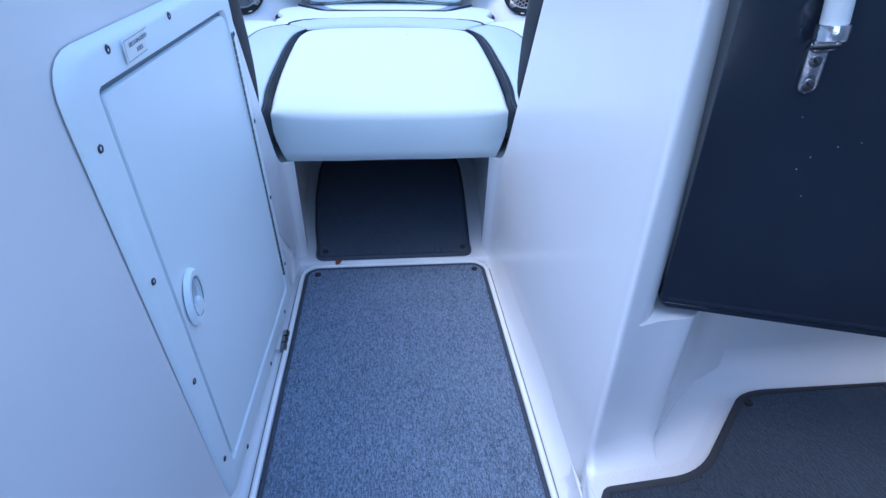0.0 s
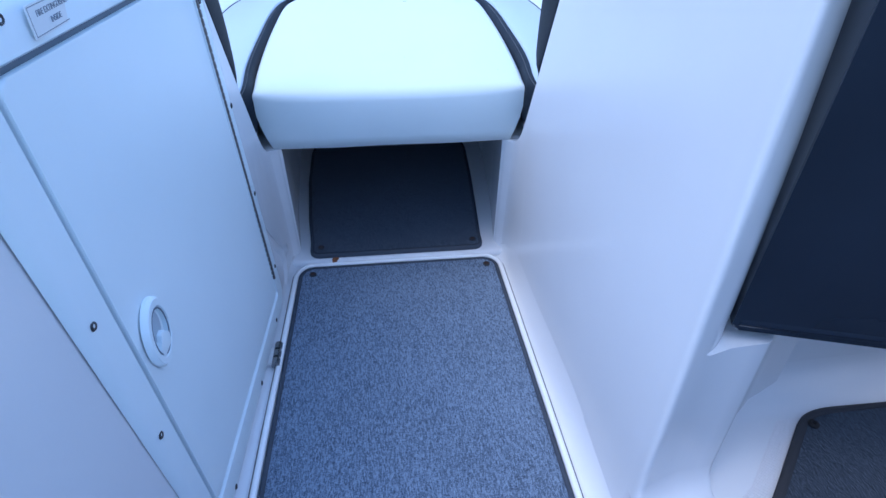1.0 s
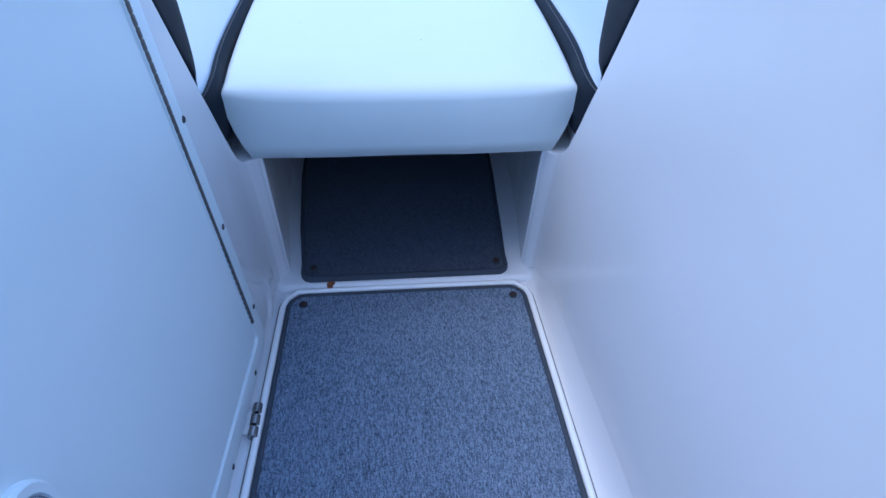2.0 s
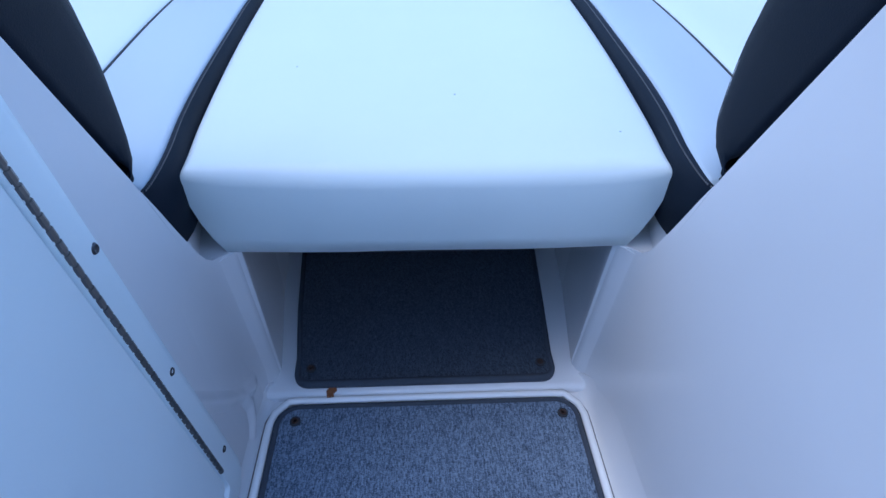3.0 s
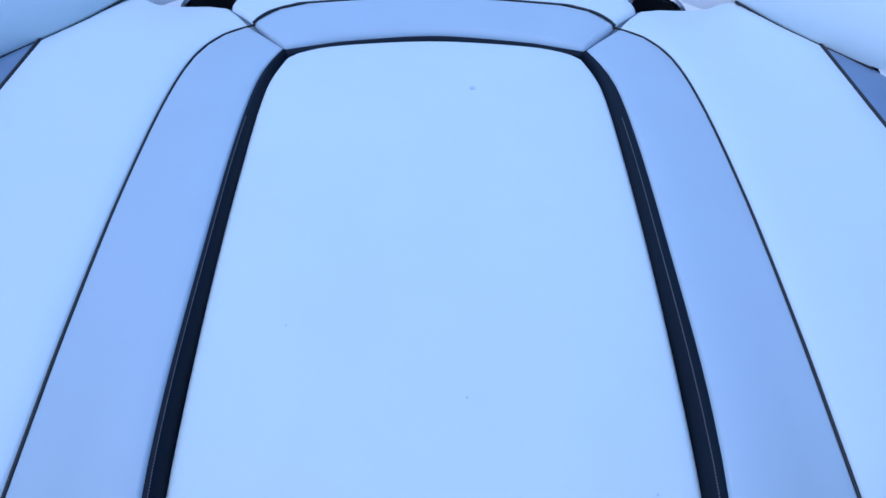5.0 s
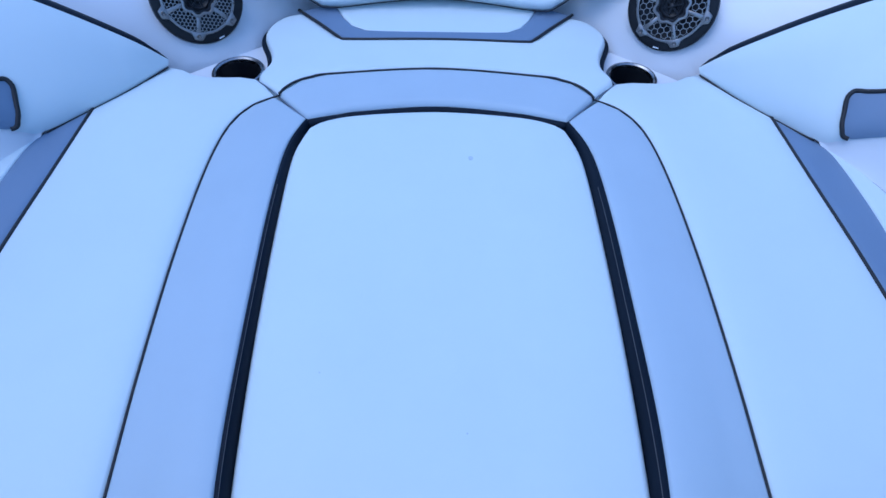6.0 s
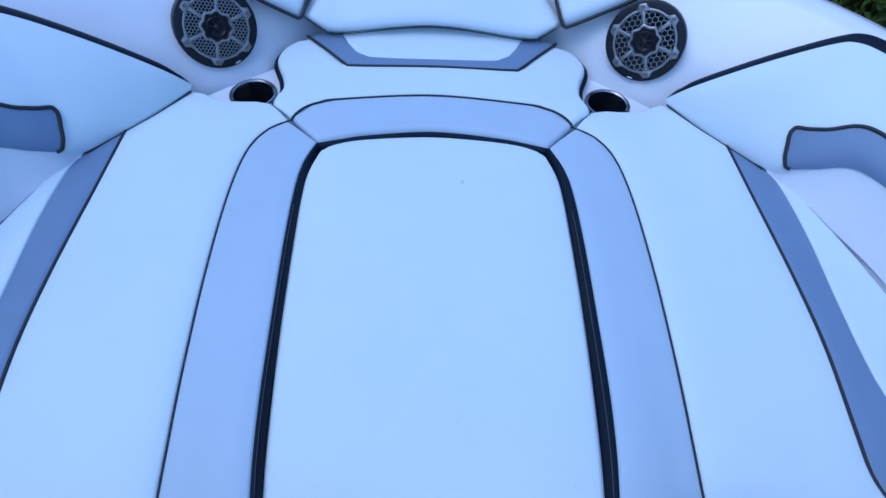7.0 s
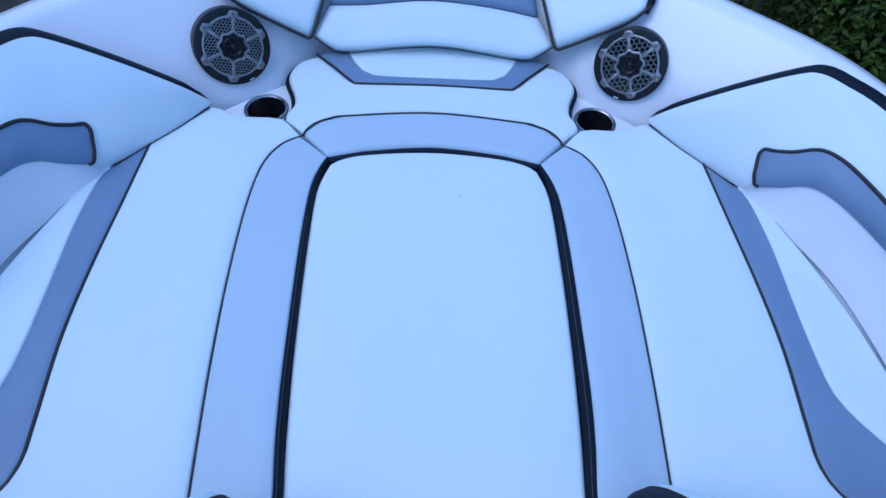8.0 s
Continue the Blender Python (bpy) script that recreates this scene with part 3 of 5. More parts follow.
def both(line, z):
    """The starboard half line in plan at the height z, and its mirror image to port."""
    h = [(x, y, z) for x, y in line]
    return h + [(-x, y, zz) for x, y, zz in reversed(h[:-1])]


def between(a, b, f):
    return [((1 - f) * p[0] + f * q[0], (1 - f) * p[1] + f * q[1]) for p, q in zip(a, b)]


def grow(line, d):
    return [(x * (1 + d), y + d * 0.9 if y > 0 else y) for x, y in line]


tagged(loft("liner", [both(LOW, 0.05), both(LOW, 0.358), both(between(LOW, RIM, 0.45), 0.467), both(between(LOW, RIM, 0.93), 0.559), both(between(RIM, OUT, 0.04), 0.5785),
                      both(between(RIM, OUT, 0.20), 0.591), both(between(RIM, OUT, 0.55), 0.595), both(between(RIM, OUT, 0.88), 0.588), both(OUT, 0.572)], GEL, None, 220),
       "white glossy gelcoat inner liner and rounded gunwale", "liner", kind="structure")
hull = thing("hull", "white glossy boat hull with a dark rub rail", "boat hull", kind="structure")
loft("topside", [both(OUT, 0.572), both(grow(OUT, 0.006), 0.55), both(grow(OUT, -0.03), 0.25), both(grow(OUT, -0.14), -0.1), both(grow(OUT, -0.5), -0.45)], GEL, hull, 160)
tube("rub_rail", both(grow(OUT, 0.008), 0.558), 0.014, RUBBER, hull, 160, 8, "black rubber rub rail")


def ledge(s):
    """The small flat shelf by the bow seat that carries the cup holder."""
    prof = [(0.3195, 0.8518), (0.581, 0.8518), (0.6178, 0.9143), (0.4798, 1.029), (0.4018, 1.091), (0.3439, 1.117), (0.3167, 1.029)]
    hole = Vector((0.4345, 0.9870))
    k = 28
    ring = [(hole.x + 0.050 * math.cos(2 * math.pi * i / k), hole.y + 0.050 * math.sin(2 * math.pi * i / k)) for i in range(k)]
    verts, faces = [], []
    outer = []
    n = len(prof)
    for i in range(k):
        a = 2 * math.pi * i / k
        d = Vector((math.cos(a), math.sin(a)))
        best = 9
        for j in range(n):
            p, q = Vector(prof[j]), Vector(prof[(j + 1) % n])
            e = q - p
            den = d.x * e.y - d.y * e.x
            if abs(den) < 1e-9:
                continue
            w = p - hole
            t = (w.x * e.y - w.y * e.x) / den
            u = (w.x * d.y - w.y * d.x) / den
            if t > 0 and -1e-6 <= u <= 1 + 1e-6:
                best = min(best, t)
        outer.append((hole.x + d.x * best, hole.y + d.y * best))
    for z in (0.348, 0.336):
        for q in ring + outer:
            verts.append((s * q[0], q[1], z))
    for i in range(k):
        j = (i + 1) % k
        faces.append((i, j, k + j, k + i))
        faces.append((2 * k + i, 3 * k + i, 3 * k + j, 2 * k + j))
        faces.append((i, 2 * k + i, 2 * k + j, j))
        faces.append((k + i, k + j, 3 * k + j, 3 * k + i))
    return tagged(mesh_of("ledge", verts, faces, GEL, smooth=False), "white gelcoat ledge with a hole for a cup holder", "ledge", "cup holder ledges", "structure")


for s in (-1, 1):
    ledge(s)

ground = tagged(mesh_of("ground", [(-400, -400, -0.44), (400, -400, -0.44), (400, 400, -0.44), (-400, 400, -0.44)], [(0, 1, 2, 3)], SOIL, smooth=False),
                "bare brown garden soil", "ground", kind="structure")


# ---- aisle: mats, access door, helm pod ----
def mat_piece(name, label, outline, z, h, snaps, group="carpet mats", snap_mat=None, pile=None, bind=None, wide=0.006):
    """A bound boat carpet: pile, sewn binding round the rim, snap studs."""
    t = thing(name, label, "carpet mat", group)
    bm = block(outline, z, z + h, "z", 0.002, 2, lambda e: all(v.co.z > z + h - 1e-5 for v in e.verts))
    part("carpet", bm, pile or CARPET, t)
    n = len(outline)
    mid = Vector((sum(p[0] for p in outline) / n, sum(p[1] for p in outline) / n))
    inner = []
    for i, p in enumerate(outline):
        a, b = Vector(outline[i - 1]), Vector(outline[(i + 1) % n])
        d = (b - a).normalized()
        nor = Vector((-d.y, d.x))
        inner.append(Vector(p) + nor * wide)
    verts, faces = [], []
    for p, q in zip(outline, inner):
        p = Vector(p)
        o = p + (p - q).normalized() * 0.002
        verts += [(o.x, o.y, z), (o.x, o.y, z + h), (p.x * 0.8 + q.x * 0.2, p.y * 0.8 + q.y * 0.2, z + h + 0.0022), (q.x, q.y, z + h + 0.0018), (q.x, q.y, z + h - 0.001)]
    for i in range(n):
        j = (i + 1) % n
        for k in range(4):
            faces.append((5 * i + k, 5 * j + k, 5 * j + k + 1, 5 * i + k + 1))
    mesh_of("binding", verts, faces, bind or BIND, t, "charcoal sewn edge binding")
    for x, y in snaps:
        stud = disc("snap", 0.0072, 0.003, snap_mat or BIND_DARK, t, pose(x, y, z + h + 0.0008), bevel=0.001)
        screw(stud, (x, y, z + h + 0.0034), (0, 0, 1), 0.0052, snap_mat or RUSTY, "snap_screw")
    return t


def arc(cx, cy, r, a0, a1, k=8):
    return [(cx + r * math.cos(radians(a0 + (a1 - a0) * i / k)), cy + r * math.sin(radians(a0 + (a1 - a0) * i / k))) for i in range(k + 1)]


aisle = [(0.216, -1.6), (0.2145, -0.6), (0.2105, -0.2), (0.2080, -0.015)] + arc(0.177, -0.005, 0.031, 5, 90) + arc(-0.180, -0.005, 0.031, 90, 175)
aisle += [(-0.2110, -0.015), (-0.2135, -0.2), (-0.2200, -0.6), (-0.223, -1.6)]
mat_piece("aisle_mat", "grey-blue woven carpet mat with charcoal binding on the aisle floor", aisle, -0.006, 0.008, [(-0.184, 0.0), (0.185, 0.0), (0.196, -0.615)])
bowmat = [(0.200, 0.78), (0.214, 0.55), (0.206, 0.38), (0.193, 0.20), (0.185, 0.10)] + arc(0.165, 0.073, 0.020, 0, -90) + arc(-0.172, 0.073, 0.020, -90, -180)
bowmat += [(-0.193, 0.10), (-0.206, 0.20), (-0.222, 0.38), (-0.228, 0.55), (-0.212, 0.78)]
mat_piece("bow_mat", "carpet mat on the bow floor beneath the filler cushion, coloured darker for shade", list(reversed(bowmat)), 0.0065, 0.008, [(-0.171, 0.079), (0.166, 0.079)], pile=CARPET_BOW_SHADED)


def bend(p, q, r, k=7):
    """A soft corner from p by way of q to r."""
    return [tuple((1 - t) ** 2 * Vector(p) + 2 * t * (1 - t) * Vector(q) + t * t * Vector(r)) for t in (i / k for i in range(k + 1))]


footmat = [(0.95, -1.5), (0.95, -0.495)] + bend((0.590, -0.4955), (0.548, -0.4965), (0.530, -0.5140)) + bend((0.444, -0.601), (0.414, -0.6335), (0.372, -0.6385)) + [(0.284, -0.6455)]
footmat += arc(0.277, -0.662, 0.016, 90, 180, 4) + [(0.261, -1.5)]
border = []
for i, p in enumerate(footmat):
    d = (Vector(footmat[(i + 1) % len(footmat)]) - Vector(footmat[i - 1])).normalized()
    border.append((min(0.94, max(0.252, p[0] + d.y * 0.026)), p[1] - d.x * 0.026))
part("nonskid_panel", block(border, 0.0815, 0.0826, "z"), GRIT, cockpit, "white non-skid panel of small raised dots")
mat_piece("cockpit_mat", "woven carpet mat in the foot well, coloured darker for the shade there", footmat, 0.0824, 0.008, [(0.545, -0.520), (0.288, -0.672)], snap_mat=CONE, pile=CARPET_WELL_SHADED, bind=BIND_DARK, wide=0.009)

stain = tagged(part("rust_stain", block([(-0.1445, 0.0345), (-0.1345, 0.0360), (-0.1365, 0.0425), (-0.1315, 0.0460), (-0.1335, 0.0560), (-0.1475, 0.0560), (-0.1435, 0.0500), (-0.1465, 0.0460)], 0.0045, 0.0076, "z"), RUST),
               "small orange rust stain on the white step", "rust stain", kind="structure")

hinge = thing("hatch_hinge", "small stainless steel hinge on the floor hatch", "hinge")
for y in (-0.246, -0.227, -0.208):
    part("knuckle", block([(0.007 * math.cos(i * math.pi / 5), 0.007 * math.sin(i * math.pi / 5)) for i in range(10)], y - 0.0075, y + 0.0075, "y"), STEEL, hinge)
for k in hinge.children:
    k.location = (-0.2275, 0, 0.006)
part("leaf", block(round_rect(-0.2440, -0.246, -0.2320, -0.208, 0.003), -0.002, 0.004, "z"), GLOSS, hinge, "white painted leaf")


def on_wall(y, z, out=0.0):
    """A place on the port wall's aisle face, out metres proud of it."""
    return Vector((-(wall_x(y) + max(0.0, z - 0.62) * 0.02) + out, y, z))


def wall_plate(poly, lo, hi, hole=None, bevel=0.004):
    """A plate on the port wall, outlined in (y, z), from lo to hi proud of it; hole: an outline of as many points."""
    bm = bmesh.new()
    if not hole:
        bm.free()
        bm = block(poly, lambda y, z: on_wall(y, z, lo).x, lambda y, z: on_wall(y, z, hi).x, "x")
        top = [e for e in bm.edges if all(abs(v.co.x - on_wall(v.co.y, v.co.z, hi).x) < 1e-5 for v in e.verts)]
        if bevel:
            bmesh.ops.bevel(bm, geom=top, offset=bevel, segments=3, affect="EDGES", profile=0.5)
        return bm
    n = len(poly)
    o0 = [bm.verts.new(on_wall(y, z, lo)) for y, z in poly]
    cy, cz = sum(p[0] for p in poly) / n, sum(p[1] for p in poly) / n
    o1 = [bm.verts.new(on_wall(y + (cy - y) * 0.006, z + (cz - z) * 0.006, hi * 0.35)) for y, z in poly]
    om = [bm.verts.new(on_wall(y + (cy - y) * 0.022, z + (cz - z) * 0.016, hi * 0.78)) for y, z in poly]
    o2 = [bm.verts.new(on_wall(y + (cy - y) * 0.055, z + (cz - z) * 0.04, hi)) for y, z in poly]
    i2 = [bm.verts.new(on_wall(y, z, hi)) for y, z in hole]
    i1 = [bm.verts.new(on_wall(y + (cy - y) * 0.012, z + (cz - z) * 0.012, hi * 0.4)) for y, z in hole]
    i0 = [bm.verts.new(on_wall(y + (cy - y) * 0.012, z + (cz - z) * 0.012, lo)) for y, z in hole]
    for a, b in ((o0, o1), (o1, om), (om, o2), (o2, i2), (i2, i1), (i1, i0)):
        for i in range(n):
            j = (i + 1) % n
            bm.faces.new((a[i], a[j], b[j], b[i]))
    return bm


def quad_round(c, r, k=6):
    """A rounded quadrilateral from four corners."""
    out = []
    for i in range(4):
        p, a, b = Vector(c[i]), Vector(c[i - 1]), Vector(c[(i + 1) % 4])
        ra = r[i] if isinstance(r, (list, tuple)) else r
        s, e = p + (a - p).normalized() * ra, p + (b - p).normalized() * ra
        for q in range(k + 1):
            t = q / k
            out.append(tuple((1 - t) ** 2 * s + 2 * t * (1 - t) * p + t * t * e))
    return out


def access_door():
    t = thing("access_door", "closed white plastic access door in a raised screwed frame", "access door")
    outer = quad_round([(-0.634, 0.656), (-0.160, 0.656), (-0.064, 0.004), (-0.566, 0.010)], [0.048, 0.02, 0.045, 0.012])
    inner = quad_round([(-0.587, 0.620), (-0.192, 0.617), (-0.113, 0.049), (-0.542, 0.062)], [0.012, 0.02, 0.012, 0.008])
    part("frame", wall_plate(outer, 0.0, 0.0095, inner), DOOR, t)
    c = Vector((sum(p[0] for p in inner) / len(inner), sum(p[1] for p in inner) / len(inner)))
    panel = [tuple(c + (Vector(p) - c) * 0.970 + Vector((0.003, 0))) for p in inner]
    part("gasket", wall_plate([tuple(c + (Vector(p) - c) * 0.996) for p in inner], 0.0, 0.002, None, 0.0), GREY_PLASTIC, t, "grey gasket in the gap round the panel")
    leaf = part("door_panel", wall_plate(panel, 0.0, 0.0080, None, 0.003), DOOR, t)
    a, b = on_wall(-0.1825, 0.580, 0.0090), on_wall(-0.1165, 0.090, 0.0090)
    hing = tube("piano_hinge", [a, b], 0.0022, SCREW, t, 90, 8, "dark grey piano hinge")
    for i in range(44):
        p = a.lerp(b, (i + 0.5) / 44)
        bm = block([(0.0031 * math.cos(q * math.pi / 4), 0.0031 * math.sin(q * math.pi / 4)) for q in range(8)], -0.0042, 0.0042, "z")
        bm.transform(facing(p, b - a, (1, 0, 0)))
        part("hinge_knuckle", bm, SCREW, hing)
    for y, z in ((-0.549, 0.643), (-0.398, 0.643), (-0.610, 0.576), (-0.596, 0.426), (-0.579, 0.265), (-0.564, 0.098), (-0.171, 0.576), (-0.139, 0.428), (-0.121, 0.272), (-0.097, 0.104), (-0.158, 0.026), (-0.303, 0.021), (-0.486, 0.022)):
        screw(t, on_wall(y, z, 0.0090), (1, 0.04, 0), 0.0045, DARK_SCREW)
    at = facing(on_wall(-0.5215, 0.348, 0.0080), (1, 0.026, 0))
    ring = bmesh.new()
    k = 28
    prof = [(1.0, 0.0), (1.0, 0.004), (0.93, 0.007), (0.74, 0.007), (0.68, 0.004), (0.66, 0.001)]
    rows = [[ring.verts.new((0.0275 * f * math.cos(2 * math.pi * i / k), 0.039 * f * math.sin(2 * math.pi * i / k), h)) for i in range(k)] for f, h in prof]
    for ra, rb in zip(rows, rows[1:]):
        for i in range(k):
            ring.faces.new((ra[i], ra[(i + 1) % k], rb[(i + 1) % k], rb[i]))
    ring.faces.new(rows[-1])
    ring.transform(at)
    latch = part("latch", ring, DOOR, leaf, "white oval flush pull latch")
    cup = block([(0.0125 * math.cos(2 * math.pi * i / 20), 0.0065 + 0.0175 * math.sin(2 * math.pi * i / 20)) for i in range(20)], 0.0012, 0.0022, "z")
    cup.transform(at)
    part("pull_recess", cup, LILAC, latch, "pale grey finger recess")
    tube("latch_gap", [at @ Vector((0.0180 * math.cos(2 * math.pi * i / 32), 0.0262 * math.sin(2 * math.pi * i / 32), 0.0060)) for i in range(33)], 0.0007, GREY_PLASTIC, latch, 0, 6, "thin grey gap")
    ear = block([(-0.0120, -0.0250), (0.0120, -0.0250), (0.0150, -0.0130), (0.0070, -0.0080), (0.0045, -0.0010), (-0.0045, -0.0010), (-0.0070, -0.0080), (-0.0150, -0.0130)], 0.001, 0.0068, "z", 0.0018, 3)
    ear.transform(at)
    part("pull_tab", ear, DOOR, latch)
    at = facing(on_wall(-0.490, 0.6345, 0.0096), (1, 0.026, 0)) @ Matrix.Scale(0.86, 4)
    plate = block(round_rect(-0.042, -0.0125, 0.042, 0.0125, 0.002), 0, 0.0012, "z")
    plate.transform(at)
    sign = part("sign_plate", plate, SIGN, t, "small pale plate with dark capital letters")
    for (x0, y0, x1, y1) in ((-0.0405, 0.0105, 0.0405, 0.0112), (-0.0405, -0.0112, 0.0405, -0.0105), (-0.0405, -0.0112, -0.0398, 0.0112), (0.0398, -0.0112, 0.0405, 0.0112)):
        bar = block([(x0, y0), (x1, y0), (x1, y1), (x0, y1)], 0.0012, 0.0014, "z")
        bar.transform(at)
        part("sign_border", bar, INK, sign)
    lettering("lettering", "FIRE EXTINGUISHER", 0.0066, INK, sign, at @ pose(0, 0.0042, 0.0014))
    lettering("lettering", "INSIDE", 0.0066, INK, sign, at @ pose(0, -0.0044, 0.0014))


access_door()


def helm_pod():
    """The glossy black helm panel that overhangs the foot well."""
    t = thing("helm_pod", "glossy black helm panel with a rolled lower lip", "helm panel")
    m = facing((0.314, -0.572, 0.344), (-0.258, -0.965, -0.17))
    w, h = 0.62, 0.45
    bm = block(round_rect(0.0, 0.0, w, h, 0.008), -0.135, 0.0, "z", 0.003, 3, lambda e: all(v.co.z > -1e-4 for v in e.verts))
    for v in bm.verts:
        v.co.x -= 0.064 * v.co.y
        v.co.y -= 0.04 * v.co.x
    bm.transform(m)
    part("face", bm, BLACK, t)
    lip = block([(0.013 * math.cos(i * math.pi / 10), 0.013 * math.sin(i * math.pi / 10)) for i in range(20)], 0.006, w, "x")
    lip.transform(m @ pose(0, 0.0115, -0.0118, 0, 0, -2.3))
    part("lower_lip", lip, BLACK, t)
    for u, v, r in ((0.101, 0.235, 0.0008), (0.083, 0.222, 0.0007), (0.076, 0.208, 0.0009), (0.118, 0.241, 0.0006), (0.092, 0.178, 0.0007), (0.060, 0.262, 0.0006)):
        disc("dust_speck", r * 0.6, 0.0003, SPOT, t, m @ pose(u, v, 0.0001), "pale dust speck", k=7)
    # stanchion foot: flat steel plate, two screws, hinged eye, sleeve and tube
    f = thing("stanchion_foot", "polished steel rail foot screwed to the black panel", "rail foot")
    b = m @ pose(0.0500, 0.287, 0.001, 0, 0, 7) @ Matrix.Scale(0.82, 4)
    plate = block(round_rect(-0.009, 0.0, 0.009, 0.054, 0.0088), 0.0, 0.007, "z", 0.0015, 2)
    plate.transform(b)
    part("plate", plate, CHROME, f)
    for y in (0.010, 0.035):
        sc = disc("plate_screw", 0.0062, 0.0015, STEEL, f, b @ pose(0, y, 0.007), bevel=0.0006)
        slot = block([(-0.0012, -0.004), (0.0012, -0.004), (0.0012, 0.004), (-0.0012, 0.004)], 0.0015, 0.0018, "z")
        slot.transform(b @ pose(0, y, 0.007, 0, 0, 35))
        part("slot", slot, RUBBER, sc)
    eye = bmesh.new()
    k = 20
    rows = [[eye.verts.new(((0.010 + 0.0032 * math.cos(2 * math.pi * q / 8)) * math.cos(2 * math.pi * i / k), 0.0032 * math.sin(2 * math.pi * q / 8), (0.008 + 0.0032 * math.cos(2 * math.pi * q / 8)) * math.sin(2 * math.pi * i / k)))
             for q in range(8)] for i in range(k)]
    for i in range(k):
        for q in range(8):
            eye.faces.new((rows[i][q], rows[(i + 1) % k][q], rows[(i + 1) % k][(q + 1) % 8], rows[i][(q + 1) % 8]))
    eye.transform(b @ pose(0, 0.055, 0.016, -58, 0, 0))
    part("eye", eye, CHROME, f)
    pin = block([(0.0045 * math.cos(i * math.pi / 6), 0.0045 * math.sin(i * math.pi / 6)) for i in range(12)], -0.012, 0.012, "x")
    pin.transform(b @ pose(0, 0.056, 0.017))
    part("pin", pin, STEEL, f)

    def barrel(name, r, lo, hi, mat, lab=""):
        bm = block([(r * math.cos(i * math.pi / 12), r * math.sin(i * math.pi / 12)) for i in range(24)], lo, hi, "z", 0.0012, 2,
                   lambda e: abs(e.verts[0].co.z - e.verts[1].co.z) < 1e-6)
        bm.transform(b @ pose(0.001, 0.062, 0.021, -103, -5, 0))
        part(name, bm, mat, f, lab)

    barrel("sleeve", 0.0152, 0.0, 0.015, CHROME)
    barrel("tube", 0.0122, 0.010, 0.26, SIGN, "pale aluminium tube")


helm_pod()

# white recess below the helm panel, coved into the cockpit floor
tagged(part("foot_well", block([(0.36, -0.455), (0.95, -0.43), (0.95, -0.40), (0.36, -0.40)], 0.07, 0.60, "z", 0.01, 3), GEL),
       "white gelcoat wall at the back of the foot well", "wall", kind="structure")


def well_cove():
    """The hollow curve where the foot well's wall meets the cockpit floor."""
    r, rows = 0.055, []
    for k in range(9):
        q = radians(90 * k / 8)
        dy, z = r * (1 - math.sin(q)), 0.0825 + r * (1 - math.cos(q))
        rows.append([(0.375, -0.4545 - dy, z), (0.95, -0.430 - dy, z)])
    rows = [[(0.375, -0.4545 - r - 0.012, 0.0823), (0.95, -0.430 - r - 0.012, 0.0823)]] + rows
    rows += [[(0.375, -0.4548, 0.30), (0.95, -0.4303, 0.30)], [(0.375, -0.44, 0.30), (0.95, -0.42, 0.30)], [(0.375, -0.44, 0.07), (0.95, -0.42, 0.07)]]
    bm = bmesh.new()
    vs = [[bm.verts.new(p) for p in row] for row in rows]
    for lo, hi in zip(vs, vs[1:] + vs[:1]):
        bm.faces.new((lo[0], lo[1], hi[1], hi[0]))
    return tagged(part("cove", bm, GEL), "hollow white gelcoat curve along the foot well floor", "cove", kind="structure")


well_cove()


# ---- bow seats ----
E0 = [(0.251, -0.0282), (0.2543, 0.0357), (0.2635, 0.1138), (0.2703, 0.2105), (0.2753, 0.3539), (0.2791, 0.5139), (0.2792, 0.6438), (0.2733, 0.7173), (0.2517, 0.7857)]
P1 = [(0.3797, -0.0351), (0.3855, 0.0386), (0.3929, 0.1283), (0.4024, 0.2585), (0.4106, 0.4483), (0.4097, 0.6346), (0.3964, 0.7538), (0.3657, 0.8192), (0.3222, 0.8517)]
P2 = [(0.7758, -0.0351), (0.7237, -0.0036), (0.6732, 0.0416), (0.6564, 0.0894), (0.6613, 0.1564), (0.6755, 0.3044), (0.6764, 0.4549), (0.6693, 0.6346), (0.6634, 0.8083)]
P3 = [(0.8779, -0.0351), (0.8693, 0.0455), (0.7951, 0.1235), (0.7446, 0.2009), (0.7361, 0.2681), (0.7385, 0.3918), (0.7455, 0.5512), (0.7406, 0.6806), (0.7269, 0.731)]
P4 = [(0.8861, -0.0351), (0.8826, 0.0455), (0.8771, 0.1235), (0.8718, 0.2009), (0.8644, 0.2777), (0.8471, 0.4012), (0.808, 0.5512), (0.7633, 0.6806), (0.7346, 0.7356)]
TOP = 0.389


RISE = 0.012


def cut(line, s):
    """A plan line on one side; the seat's inner edge stands a little higher than the rest."""
    return [(s * x, y, RISE * min(1.0, max(0.0, (0.345 - x) / 0.06)) * min(1.0, max(0.0, (0.80 - y) / 0.25))) for x, y in line]


